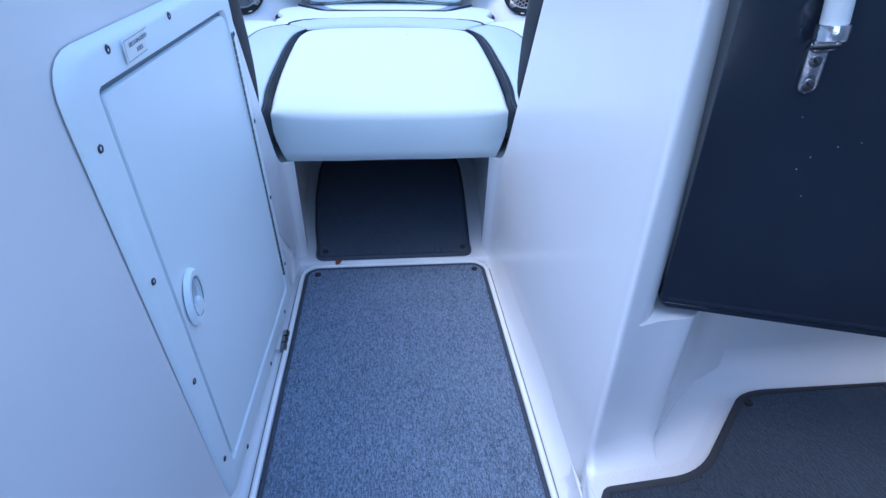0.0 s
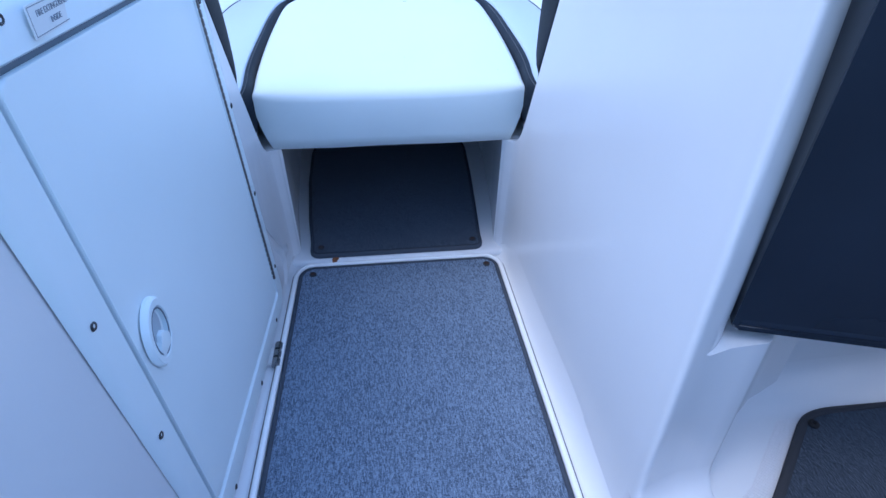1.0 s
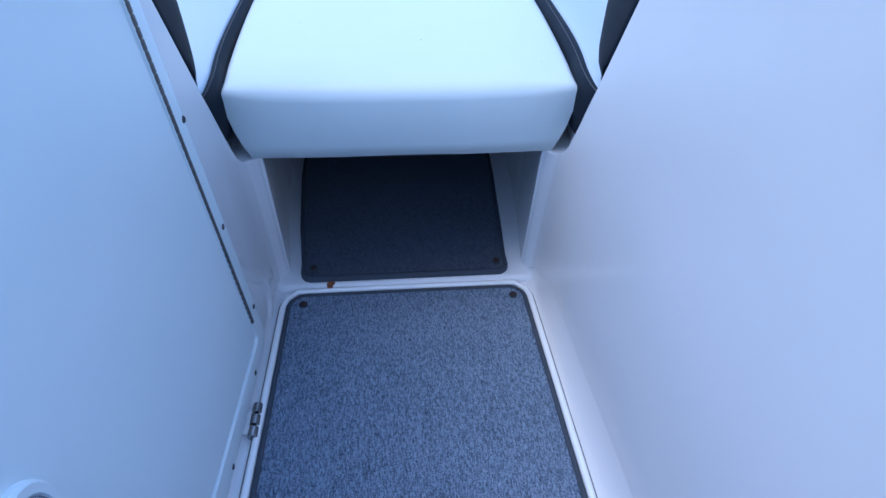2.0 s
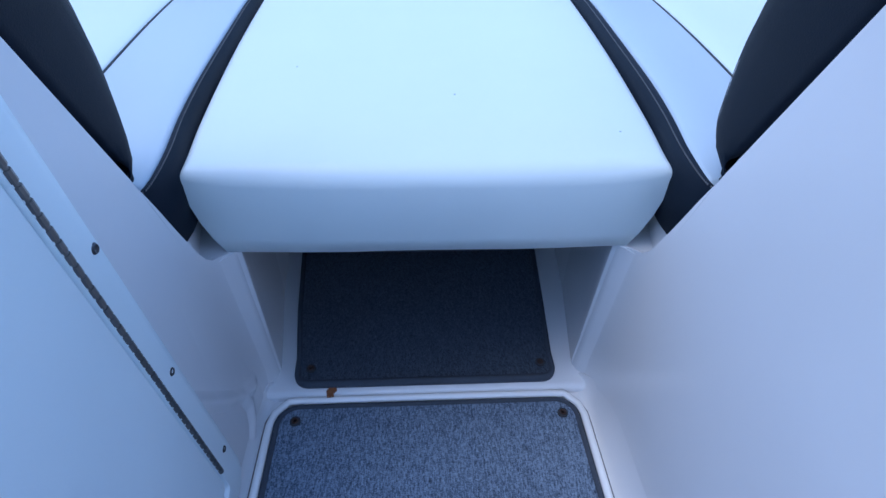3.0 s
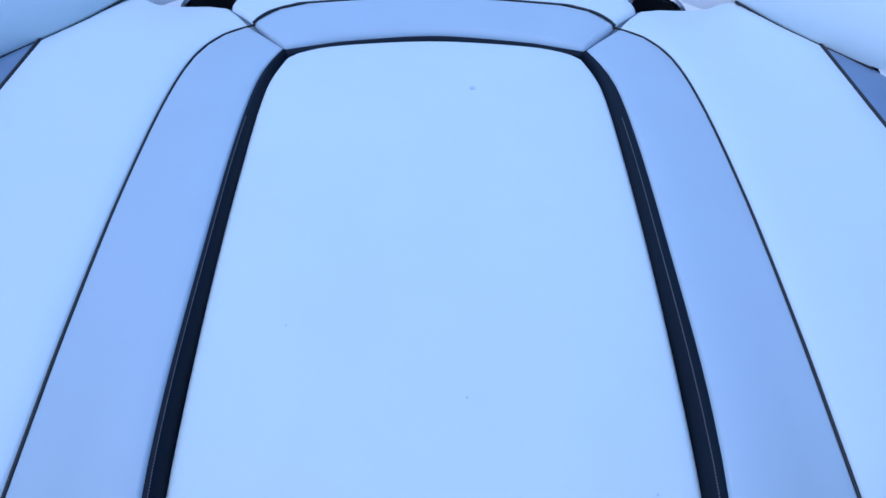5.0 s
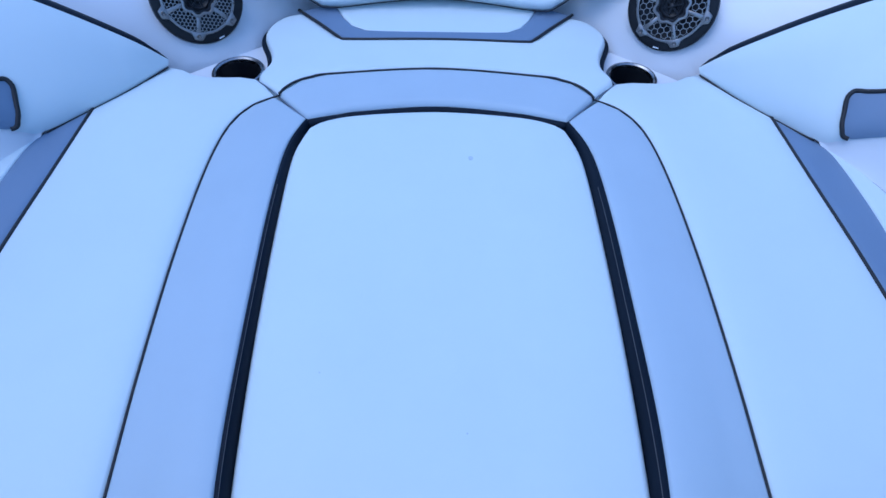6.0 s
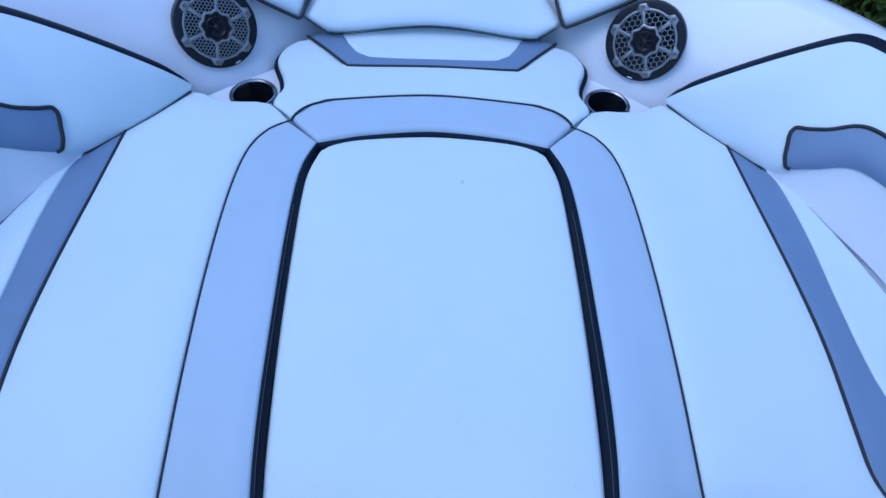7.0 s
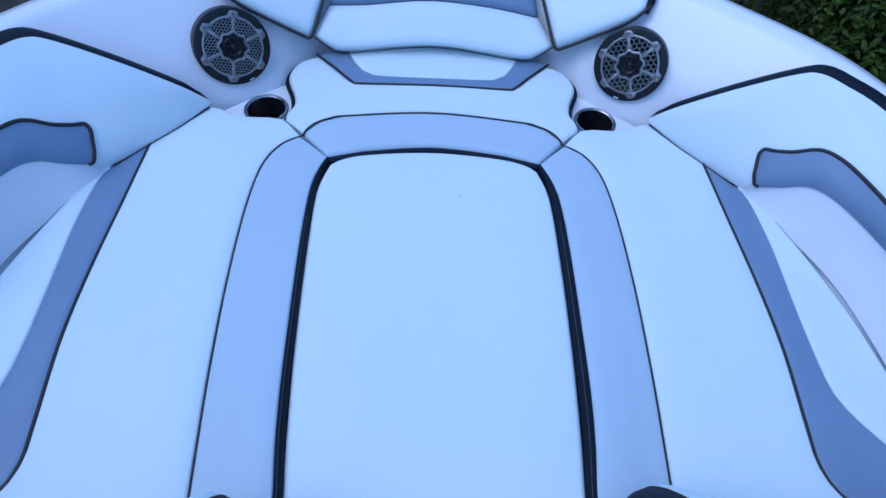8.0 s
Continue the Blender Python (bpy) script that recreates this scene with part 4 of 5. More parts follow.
def seat(s, label):
    t = thing("side_seat_cushion", label, "seat cushion", "bow side seat cushions")
    side = dict(z=TOP, skirt=0.10)

    def band(name, a, b, near, far, mat, lab="", edge=(0.01, 0.01, 0.008, 0.008), **kw):
        a, b, near, far = cut(a, s), cut(b, s), cut(near, s), cut(far, s)
        if s > 0:
            return pad(name, near, far, a, b, mat, t, edge=edge, label=lab, **side, **kw)
        return pad(name, near[::-1], far[::-1], b, a, mat, t, edge=(edge[0], edge[1], edge[3], edge[2]), label=lab, **side, **kw)

    inner = [(x + (0.006 if s > 0 else 0.0) * min(1.0, 6 * max(0.0, y)) * min(1.0, 6 * max(0.0, 0.82 - y)), y) for x, y in E0]
    band("inner_panel", inner, P1, [inner[0], (0.3062, -0.0331), (0.347, -0.0331), P1[0]], [inner[-1], (0.2865, 0.8192), P1[-1]], LILAC, "pale grey vinyl inner band", (0.012, 0.010, 0.006, 0.006))
    band("seat_panel", P1, P2, [P1[0], (0.5716, -0.0351), P2[0]],
         [P1[-1], (0.3718, 0.9093), (0.4184, 0.9147), (0.4652, 0.9138), (0.5058, 0.9237), (0.5566, 0.9478), (0.6094, 0.8761), P2[-1]], VINYL, "", (0.012, 0.008, 0.010, 0.007), nv=34, crown=0.006)
    band("accent_panel", P2, P3, [P2[0], (0.8269, -0.0351), P3[0]], [P2[-1], (0.6981, 0.7675), P3[-1]], STEEL_BLUE, "slate grey vinyl outer band", (0.01, 0.01, 0.005, 0.004))
    band("outer_panel", P3, P4, [P3[0], (0.882, -0.0351), P4[0]], [P3[-1], (0.7308, 0.7337), P4[-1]], VINYL, "", (0.004, 0.002, 0.004, 0.006), crown=0.001)
    # dark boxing: rolled edge and upright side
    path = [(0.4084, -0.041), (0.291, -0.041), (0.2614, -0.038), (0.2525, -0.0233)] + E0[1:-1] + [(0.2629, 0.7584), (0.2537, 0.7829)]
    line = smooth_line(cut(path, s), 110)
    wide = 0.006 if s > 0 else 0.0
    prof = [(0.010 + wide, -0.014), (0.002 + wide, -0.004), (-0.002, -0.0005), (-0.006, -0.0015), (-0.010, -0.007), (-0.0125, -0.015), (-0.0135, -0.03), (-0.0125, -0.080), (0.0, -0.086), (0.03, -0.086)]
    verts, faces = [], []
    for i, p in enumerate(line):
        d = (line[min(i + 1, len(line) - 1)] - line[max(i - 1, 0)]).normalized()
        nor = Vector((d.y, -d.x, 0)) * s
        for o, h in prof:
            f = 1.0 if p.y < 0.70 else max(0.35, 1 - (p.y - 0.70) * 5)
            f *= 0.45 + 0.55 * min(1.0, max(0.0, (p.y + 0.03) / 0.05))
            verts.append(p + nor * o * f + Vector((0, 0, TOP + h)))
    k = len(prof)
    faces = [(i * k + j, i * k + j + 1, (i + 1) * k + j + 1, (i + 1) * k + j) for i in range(len(line) - 1) for j in range(k - 1)]
    mesh_of("boxing", verts, faces, CHAR, t, "charcoal vinyl edge roll and side")
    st = []
    for i in range(0, len(line) - 1):
        p, q = line[i], line[i + 1]
        if q.y < -0.03 or q.y > 0.60:
            continue
        d = (q - p).normalized()
        nor = Vector((d.y, -d.x, 0)) * s
        for f in (0.0, 0.33, 0.67):
            a = p.lerp(q, f + 0.04)
            b = p.lerp(q, f + 0.25)
            st.append((a - nor * 0.0055, b - nor * 0.0055))
    verts, faces = [], []
    for a, b in st:
        d = (b - a).normalized()
        nor = Vector((d.y, -d.x, 0)) * 0.00022
        o = len(verts)
        for q, hh in ((a - nor, 0), (a + nor, 0), (b + nor, 0), (b - nor, 0)):
            verts.append(q + Vector((0, 0, TOP + 0.0006)))
        for q in (a - nor, a + nor, b + nor, b - nor):
            verts.append(q + Vector((0, 0, TOP - 0.001)))
        faces += [(o, o + 1, o + 2, o + 3), (o, o + 4, o + 5, o + 1), (o + 1, o + 5, o + 6, o + 2), (o + 2, o + 6, o + 7, o + 3), (o + 3, o + 7, o + 4, o)]
    mesh_of("stitching", verts, faces, THREAD, t, "pale grey stitching", smooth=False, kind="stuff")
    tube("piping", [(s * x, y, TOP - 0.0014) for x, y in P1 + [(0.3143, 0.8563)]], 0.0020, PIPE, t, 100, label="dark piping")
    tube("piping", [(s * x, y, TOP - 0.0006) for x, y in P2[1:]], 0.0032, PIPE, t, 100, label="dark piping")
    tube("seam", [(s * x, y, TOP - 0.004) for x, y in P4[1:]], 0.0016, GREY_PLASTIC, t, 60)
    tube("seam", [(s * x, y, TOP - 0.007) for x, y in ((0.2517, 0.7875), (0.2865, 0.8219), (0.3162, 0.8563), (0.343, 0.8851), (0.3737, 0.912))], 0.0020, GREY_PLASTIC, t, 30)
    return t


seat(-1, "white, pale grey and slate vinyl bow seat cushion, port")
seat(1, "white, pale grey and slate vinyl bow seat cushion, starboard")

filler = thing("filler_cushion", "thick white vinyl filler cushion bridging the bow seats", "cushion")
FL = [(-0.2430, 0.0230), (-0.2450, 0.0570), (-0.2512, 0.1235), (-0.2596, 0.2585), (-0.2652, 0.4012), (-0.2677, 0.5512), (-0.2670, 0.6438), (-0.2625, 0.699), (-0.2450, 0.7600)]
FR = [(-x, y) for x, y in FL]
cover = pad("cover", [(-0.2430, 0.0230, 0), (-0.12, 0.0175, 0), (0, 0.0165, 0), (0.12, 0.0175, 0), (0.2430, 0.0230, 0)],
            [(-0.2450, 0.7600, 0), (-0.2180, 0.7840, 0), (-0.1500, 0.8035, 0), (0, 0.8165, 0), (0.1500, 0.8035, 0), (0.2180, 0.7840, 0), (0.2450, 0.7600, 0)],
            [(x, y, 0) for x, y in FL], [(x, y, 0) for x, y in FR], VINYL, filler, z=0.388, edge=(0.0195, 0.014, 0.012, 0.012), crown=0.009, skirt=0.060, tuck=0.020, nu=30, nv=44, narrow=0.008, peak=0.5, foot=0.2735)
part("base_board", block([(-0.205, 0.062), (0.205, 0.062), (0.21, 0.74), (-0.21, 0.74)], 0.2725, 0.2800, "z"), RUBBER, filler, "black base board")
tube("welt", [(-0.215, 0.0440, 0.2740), (-0.1, 0.0385, 0.2738), (0, 0.0375, 0.2736), (0.1, 0.0385, 0.2738), (0.215, 0.0440, 0.2740)], 0.0018, PIPE, filler, 40)

for x, y, r in ((0.0575, 0.668, 0.0048), (-0.161, 0.252, 0.0012), (0.0315, 0.170, 0.0012), (0.200, 0.078, 0.0012)):
    disc("spot", r, 0.0006, SPOT, filler, pose(x, y, 0.3972), "faint grey spot", k=10)

# bow cushion
bow = thing("bow_seat_cushion", "white bow point cushion with pale grey and slate bands", "seat cushion")
F0 = [(-0.2517, 0.7857), (-0.2007, 0.8002), (-0.1438, 0.8138), (0, 0.8301), (0.1438, 0.8138), (0.2007, 0.8002), (0.2517, 0.7857)]
K0 = [(-0.3162, 0.8563), (-0.3081, 0.8752), (-0.2902, 0.8968), (-0.2608, 0.9138), (-0.2159, 0.9263), (0, 0.9487), (0.2159, 0.9263), (0.2608, 0.9138), (0.2902, 0.8968), (0.3081, 0.8752), (0.3162, 0.8563)]
BT = 0.391


def flat(line):
    return [(x, y, 0) for x, y in line]


pad("front_panel", flat(F0), flat(K0), flat([F0[0], (-0.2836, 0.821), K0[0]]), flat([F0[-1], (0.2836, 0.821), K0[-1]]), LILAC, bow, z=BT, edge=(0.014, 0.006, 0.010, 0.010), label="pale grey vinyl front band", skirt=0.09)
B0 = [(-0.3207, 1.169), (-0.2649, 1.112), (-0.2144, 1.057), (-0.1932, 1.051), (0, 1.056), (0.1932, 1.051), (0.2144, 1.057), (0.2649, 1.112), (0.3207, 1.169)]
pad("seat_panel", flat(K0), flat(B0), flat([K0[0], (-0.344, 0.8851), (-0.3698, 0.912), (-0.3553, 0.9612), (-0.3603, 1.006), (-0.3841, 1.072), (-0.3775, 1.116), (-0.3557, 1.149), B0[0]]),
    flat([K0[-1], (0.344, 0.8851), (0.3698, 0.912), (0.3553, 0.9612), (0.3603, 1.006), (0.3841, 1.072), (0.3775, 1.116), (0.3557, 1.149), B0[-1]]), VINYL, bow, z=BT, edge=(0.006, 0.006, 0.016, 0.016), skirt=0.09, nv=30, nu=30)
B1 = [(-0.2343, 1.188), (-0.212, 1.139), (-0.1902, 1.108), (-0.1654, 1.091), (-0.1303, 1.085), (0, 1.082), (0.1303, 1.085), (0.1654, 1.091), (0.1902, 1.108), (0.212, 1.139), (0.2343, 1.188)]
pad("accent_panel", flat(B0), flat(B1), flat([B0[0], (-0.2733, 1.195), B1[0]]), flat([B0[-1], (0.2733, 1.195), B1[-1]]), STEEL_BLUE, bow, z=BT, edge=(0.005, 0.004, 0.004, 0.004), label="slate grey vinyl band", skirt=0.06, crown=0.002)
pad("rear_panel", flat(B1), flat([(-0.225, 1.23), (-0.0957, 1.242), (0.0957, 1.242), (0.225, 1.23)]), flat([B1[0], (-0.2261, 1.216), (-0.225, 1.23)]), flat([B1[-1], (0.2261, 1.216), (0.225, 1.23)]), VINYL, bow, z=BT, edge=(0.004,) * 4, skirt=0.06, crown=0.002)
tube("piping", [(x, y, BT) for x, y in K0], 0.0026, PIPE, bow, 90, label="dark piping")
tube("piping", [(x, y - 0.002, BT + 0.0042) for x, y in B0], 0.0034, PIPE, bow, 90, label="dark piping")
tube("welt", [(x, y - 0.003, BT - 0.014) for x, y in F0], 0.0085, CHAR, bow, 60)
for s in (-1, 1):
    tube("edge_boxing", [(s * x, y, BT - 0.022) for x, y in ((0.3726, 0.921), (0.3592, 0.9612), (0.3642, 1.006), (0.388, 1.072), (0.3813, 1.118), (0.3614, 1.15))], 0.007, CHAR, bow, 40, label="charcoal vinyl edge")


# bow backrest: centre pad and two wing pads
def face_pad(name, low, high, mat, parent, out, label="", n=40, k=9, thick=0.05, puff=0.010, ends=True):
    """A stuffed upright pad between a lower and an upper line; out: the way it faces."""
    a, b = smooth_line(low, n), smooth_line(high, n)
    o = Vector(out).normalized()
    verts, faces = [], []
    for j in range(k):
        v = j / (k - 1)
        for i in range(n):
            u = i / (n - 1)
            f = (1 - (2 * v - 1) ** 6) * ((1 - (2 * u - 1) ** 20) if ends else 1)
            verts.append(a[i].lerp(b[i], v) + o * puff * f)
    m = len(verts)
    for q in list(verts):
        verts.append(q - o * thick)
    for j in range(k - 1):
        for i in range(n - 1):
            c = j * n + i
            faces.append((c, c + 1, c + n + 1, c + n))
            faces.append((m + c, m + c + n, m + c + n + 1, m + c + 1))
    rim = list(range(n)) + [j * n + n - 1 for j in range(1, k)] + [(k - 1) * n + i for i in range(n - 2, -1, -1)] + [j * n for j in range(k - 2, 0, -1)]
    for x, y in zip(rim, rim[1:] + rim[:1]):
        faces.append((x, y, m + y, m + x))
    return mesh_of(name, verts, faces, mat, parent, label)


back = thing("bow_bench_cushion", "padded white bow back cushion with a slate band and wing pads", "back cushion")
face_pad("centre_pad", [(-0.3282, 1.191, 0.4384), (-0.2761, 1.175, 0.4112), (-0.2367, 1.174, 0.4044), (0, 1.196, 0.418), (0.2367, 1.174, 0.4044), (0.2761, 1.175, 0.4112), (0.3282, 1.191, 0.4384)],
         [(-0.2890, 1.279, 0.4720), (-0.187, 1.286, 0.4750), (-0.017, 1.303, 0.4860), (0.158, 1.293, 0.4800), (0.2890, 1.274, 0.4680)], VINYL, back, (0, -0.8, 0.5), puff=0.012)
tube("seam", [(-0.3281, 1.186, 0.437), (-0.2759, 1.169, 0.4091), (-0.2365, 1.168, 0.4023), (0, 1.191, 0.4159), (0.2365, 1.168, 0.4023), (0.2759, 1.169, 0.4091), (0.3281, 1.186, 0.437)], 0.0012, PIPE, back, 50)
face_pad("accent_pad", [(-0.2892, 1.281, 0.4733), (-0.187, 1.288, 0.4763), (-0.017, 1.305, 0.4873), (0.158, 1.295, 0.4813), (0.2892, 1.276, 0.4693)],
         [(-0.2609, 1.431, 0.5757), (0, 1.458, 0.5791), (0.2609, 1.431, 0.5757)], STEEL_BLUE, back, (0, -0.8, 0.5), "slate grey vinyl band", puff=0.010)
for s in (-1, 1):
    face_pad("wing_pad", [(s * 0.3338, 1.175, 0.4411), (s * 0.4218, 1.173, 0.486), (s * 0.5056, 1.175, 0.5329), (s * 0.5451, 1.189, 0.5587)],
             [(s * 0.2716, 1.393, 0.5621), (s * 0.3824, 1.391, 0.5961), (s * 0.5081, 1.337, 0.6138), (s * 0.5683, 1.254, 0.5961)], VINYL, back, (-0.35 * s, -0.75, 0.5), puff=0.014)
    tube("end_boxing", [(s * 0.5480, 1.196, 0.5500), (s * 0.5610, 1.213, 0.5680), (s * 0.5705, 1.238, 0.5830), (s * 0.5700, 1.262, 0.5900)], 0.0120, CHAR, back, 16, 10, "charcoal vinyl end")
    tube("piping", [(s * 0.5594, 1.193, 0.5689), (s * 0.5057, 1.171, 0.5329), (s * 0.4219, 1.168, 0.486), (s * 0.3464, 1.17, 0.4452), (s * 0.3321, 1.172, 0.4425), (s * 0.3211, 1.199, 0.4567), (s * 0.3019, 1.266, 0.4996), (s * 0.272, 1.391, 0.5642)],
         0.0042, PIPE, back, 70, label="dark piping")


# side backrests along the hull
UP = [(0.5543, 0.9477, 0.4044), (0.6049, 0.9287, 0.4601), (0.7051, 0.8997, 0.5417), (0.8075, 0.8809, 0.6016), (0.8484, 0.8649, 0.6172), (0.8852, 0.8192, 0.6206), (0.9309, 0.7484, 0.6199), (0.9857, 0.5791, 0.6179), (1.029, 0.3088, 0.6165), (1.049, 0.0182, 0.6165)]
MID = [(0.5553, 0.9422, 0.3996), (0.6045, 0.8977, 0.4248), (0.6791, 0.8407, 0.4615), (0.7473, 0.7833, 0.4771), (0.7674, 0.7595, 0.4812), (0.7944, 0.7342, 0.4996), (0.8462, 0.6935, 0.537), (0.8981, 0.5616, 0.5404), (0.9465, 0.2699, 0.5431), (0.9621, -0.0051, 0.5431)]
BOT = [(0.5564, 0.9371, 0.3955), (0.607, 0.8696, 0.3908), (0.6686, 0.7975, 0.3894), (0.7226, 0.7289, 0.3942), (0.7413, 0.7073, 0.4125), (0.7755, 0.6784, 0.4452), (0.8297, 0.6303, 0.4873), (0.8906, 0.4862, 0.4907), (0.9367, 0.2471, 0.4907), (0.9507, -0.0193, 0.4907)]


def matched(line, n_seg):
    """Samples with the same count on each stretch, so that two lines keep step."""
    p = [Vector(q) for q in line]
    p = [p[0] * 2 - p[1]] + p + [p[-1] * 2 - p[-2]]
    out = []
    for i in range(1, len(p) - 2):
        for k in range(n_seg):
            u = k / n_seg
            a, b, c, d = p[i - 1:i + 3]
            out.append(0.5 * ((2 * b) + (c - a) * u + (2 * a - 5 * b + 4 * c - d) * u * u + (3 * b - a - 3 * c + d) * u ** 3))
    out.append(p[-2])
    return out


def sheet(name, rows, mat, parent, label="", puff=0.0, k=8, face=(0, 0, 0)):
    a, b = rows
    n = len(a)
    verts, faces = [], []
    for j in range(k + 1):
        v = j / k
        for i in range(n):
            u = i / (n - 1)
            d = (a[min(i + 1, n - 1)] - a[max(i - 1, 0)])
            nor = d.cross(b[i] - a[i])
            if nor.length < 1e-9:
                nor = Vector(face)
            nor.normalize()
            if nor.dot(Vector(face)) < 0:
                nor.negate()
            f = (1 - (2 * v - 1) ** 4) * min(1, u * 14)
            verts.append(a[i].lerp(b[i], v) + nor * puff * f)
    faces = [(j * n + i, j * n + i + 1, (j + 1) * n + i + 1, (j + 1) * n + i) for j in range(k) for i in range(n - 1)]
    return mesh_of(name, verts, faces, mat, parent, label)


def side_backrest(s, label):
    t = thing("side_bolster", label, "back cushion", "side back cushions")
    seg = 10
    up, mid, bot = (matched(flip(q, s), seg) for q in (UP, MID, BOT))
    n = len(up)
    face = Vector((-s, -0.4, 0.5))

    def at(u, v, out=0.0):
        """A place on the stuffed face: u along it in stretches of UP, v from 0 at the top over 1 to 2 at the bottom."""
        f = min(max(u * seg, 0), n - 1.001)
        i = int(f)
        a, b, c = (q[i].lerp(q[i + 1], f - i) for q in (up, mid, bot))
        p = a * (v - 1) * (v - 2) / 2 - b * v * (v - 2) + c * v * (v - 1) / 2
        d = up[i + 1] - up[i]
        nor = d.cross(c - a).normalized()
        if nor.dot(face) < 0:
            nor.negate()
        swell = 0.010 * (1 - (v - 1) ** 4) * min(1, u * 0.9)
        return p + nor * (out + swell)

    def patch(name, us, lo, hi, mat, lab="", out=0.0, k=14):
        verts, m = [], len(us)
        for j in range(k + 1):
            for u in us:
                verts.append(at(u, lo(u) + (hi(u) - lo(u)) * j / k, out))
        faces = [(j * m + i, j * m + i + 1, (j + 1) * m + i + 1, (j + 1) * m + i) for j in range(k) for i in range(m - 1)]
        return mesh_of(name, verts, faces, mat, t, lab)

    end = len(UP) - 1
    us = [end * i / 110 for i in range(111)]
    patch("face_panel", us, lambda u: 0.0, lambda u: 2.0, VINYL)
    # lower band with rounded front corners
    front = smooth_line([(4.75, 2.0), (4.4, 1.98), (4.12, 1.86), (3.95, 1.65), (3.62, 1.42), (3.34, 1.24), (3.26, 1.12), (3.42, 1.03), (3.85, 1.0)], 40)
    start = [(p.y, p.x) for p in reversed(front)]

    def begin(v):
        for (va, ua), (vb, ub) in zip(start, start[1:]):
            if va <= v <= vb:
                return ua + (ub - ua) * (v - va) / max(vb - va, 1e-9)
        return start[-1][1]

    vs = [1 + 0.12 * (i / 6) ** 2 for i in range(6)] + [1.12 + 0.76 * i / 12 for i in range(13)] + [2 - 0.12 * (1 - i / 6) ** 2 for i in range(1, 7)]
    verts, m = [], 80
    for v in vs:
        u0 = begin(v)
        verts += [at(u0 + (end - u0) * (i / (m - 1)) ** 1.3, v, 0.003) for i in range(m)]
    faces = [(j * m + i, j * m + i + 1, (j + 1) * m + i + 1, (j + 1) * m + i) for j in range(len(vs) - 1) for i in range(m - 1)]
    mesh_of("accent_band", verts, faces, STEEL_BLUE, t, "slate grey vinyl lower band")
    rim = [at(p.x, p.y, 0.003) for p in front[7:]] + [at(3.9 + (end - 3.9) * i / 60, 1.0, 0.003) for i in range(1, 61)]
    tube("piping", rim, 0.0042, PIPE, t, 0, label="dark piping")
    edge = [p + Vector((s * 0.030, 0.027, 0.003)) for p in up]
    back = [p + Vector((s * 0.044, 0.039, -0.05)) for p in up]
    sheet("edge_boxing", (up, edge), CHAR, t, "charcoal vinyl edge", puff=0.005, k=4, face=(0, 0, 1))
    sheet("back_cover", (edge, back), CHAR, t, k=3, face=(s, 0.5, 0.5))
    tube("piping", [p + Vector((-s * 0.001, -0.002, -0.001)) for p in bot[:3 * seg]], 0.0020, PIPE, t)
    low = matched([(s * x, y, 0.380) for x, y in ((0.7308, 0.7052), (0.7393, 0.6878), (0.7623, 0.6503), (0.8108, 0.5701), (0.86, 0.4351), (0.8838, 0.2074), (0.8999, -0.045))], seg)
    sheet("recess_panel", (bot[3 * seg:], low), GEL, t, "white gelcoat panel below the pad", puff=-0.004, face=face)
    return t


side_backrest(-1, "white padded back cushion with slate band along the port hull")
side_backrest(1, "white padded back cushion with slate band along the starboard hull")


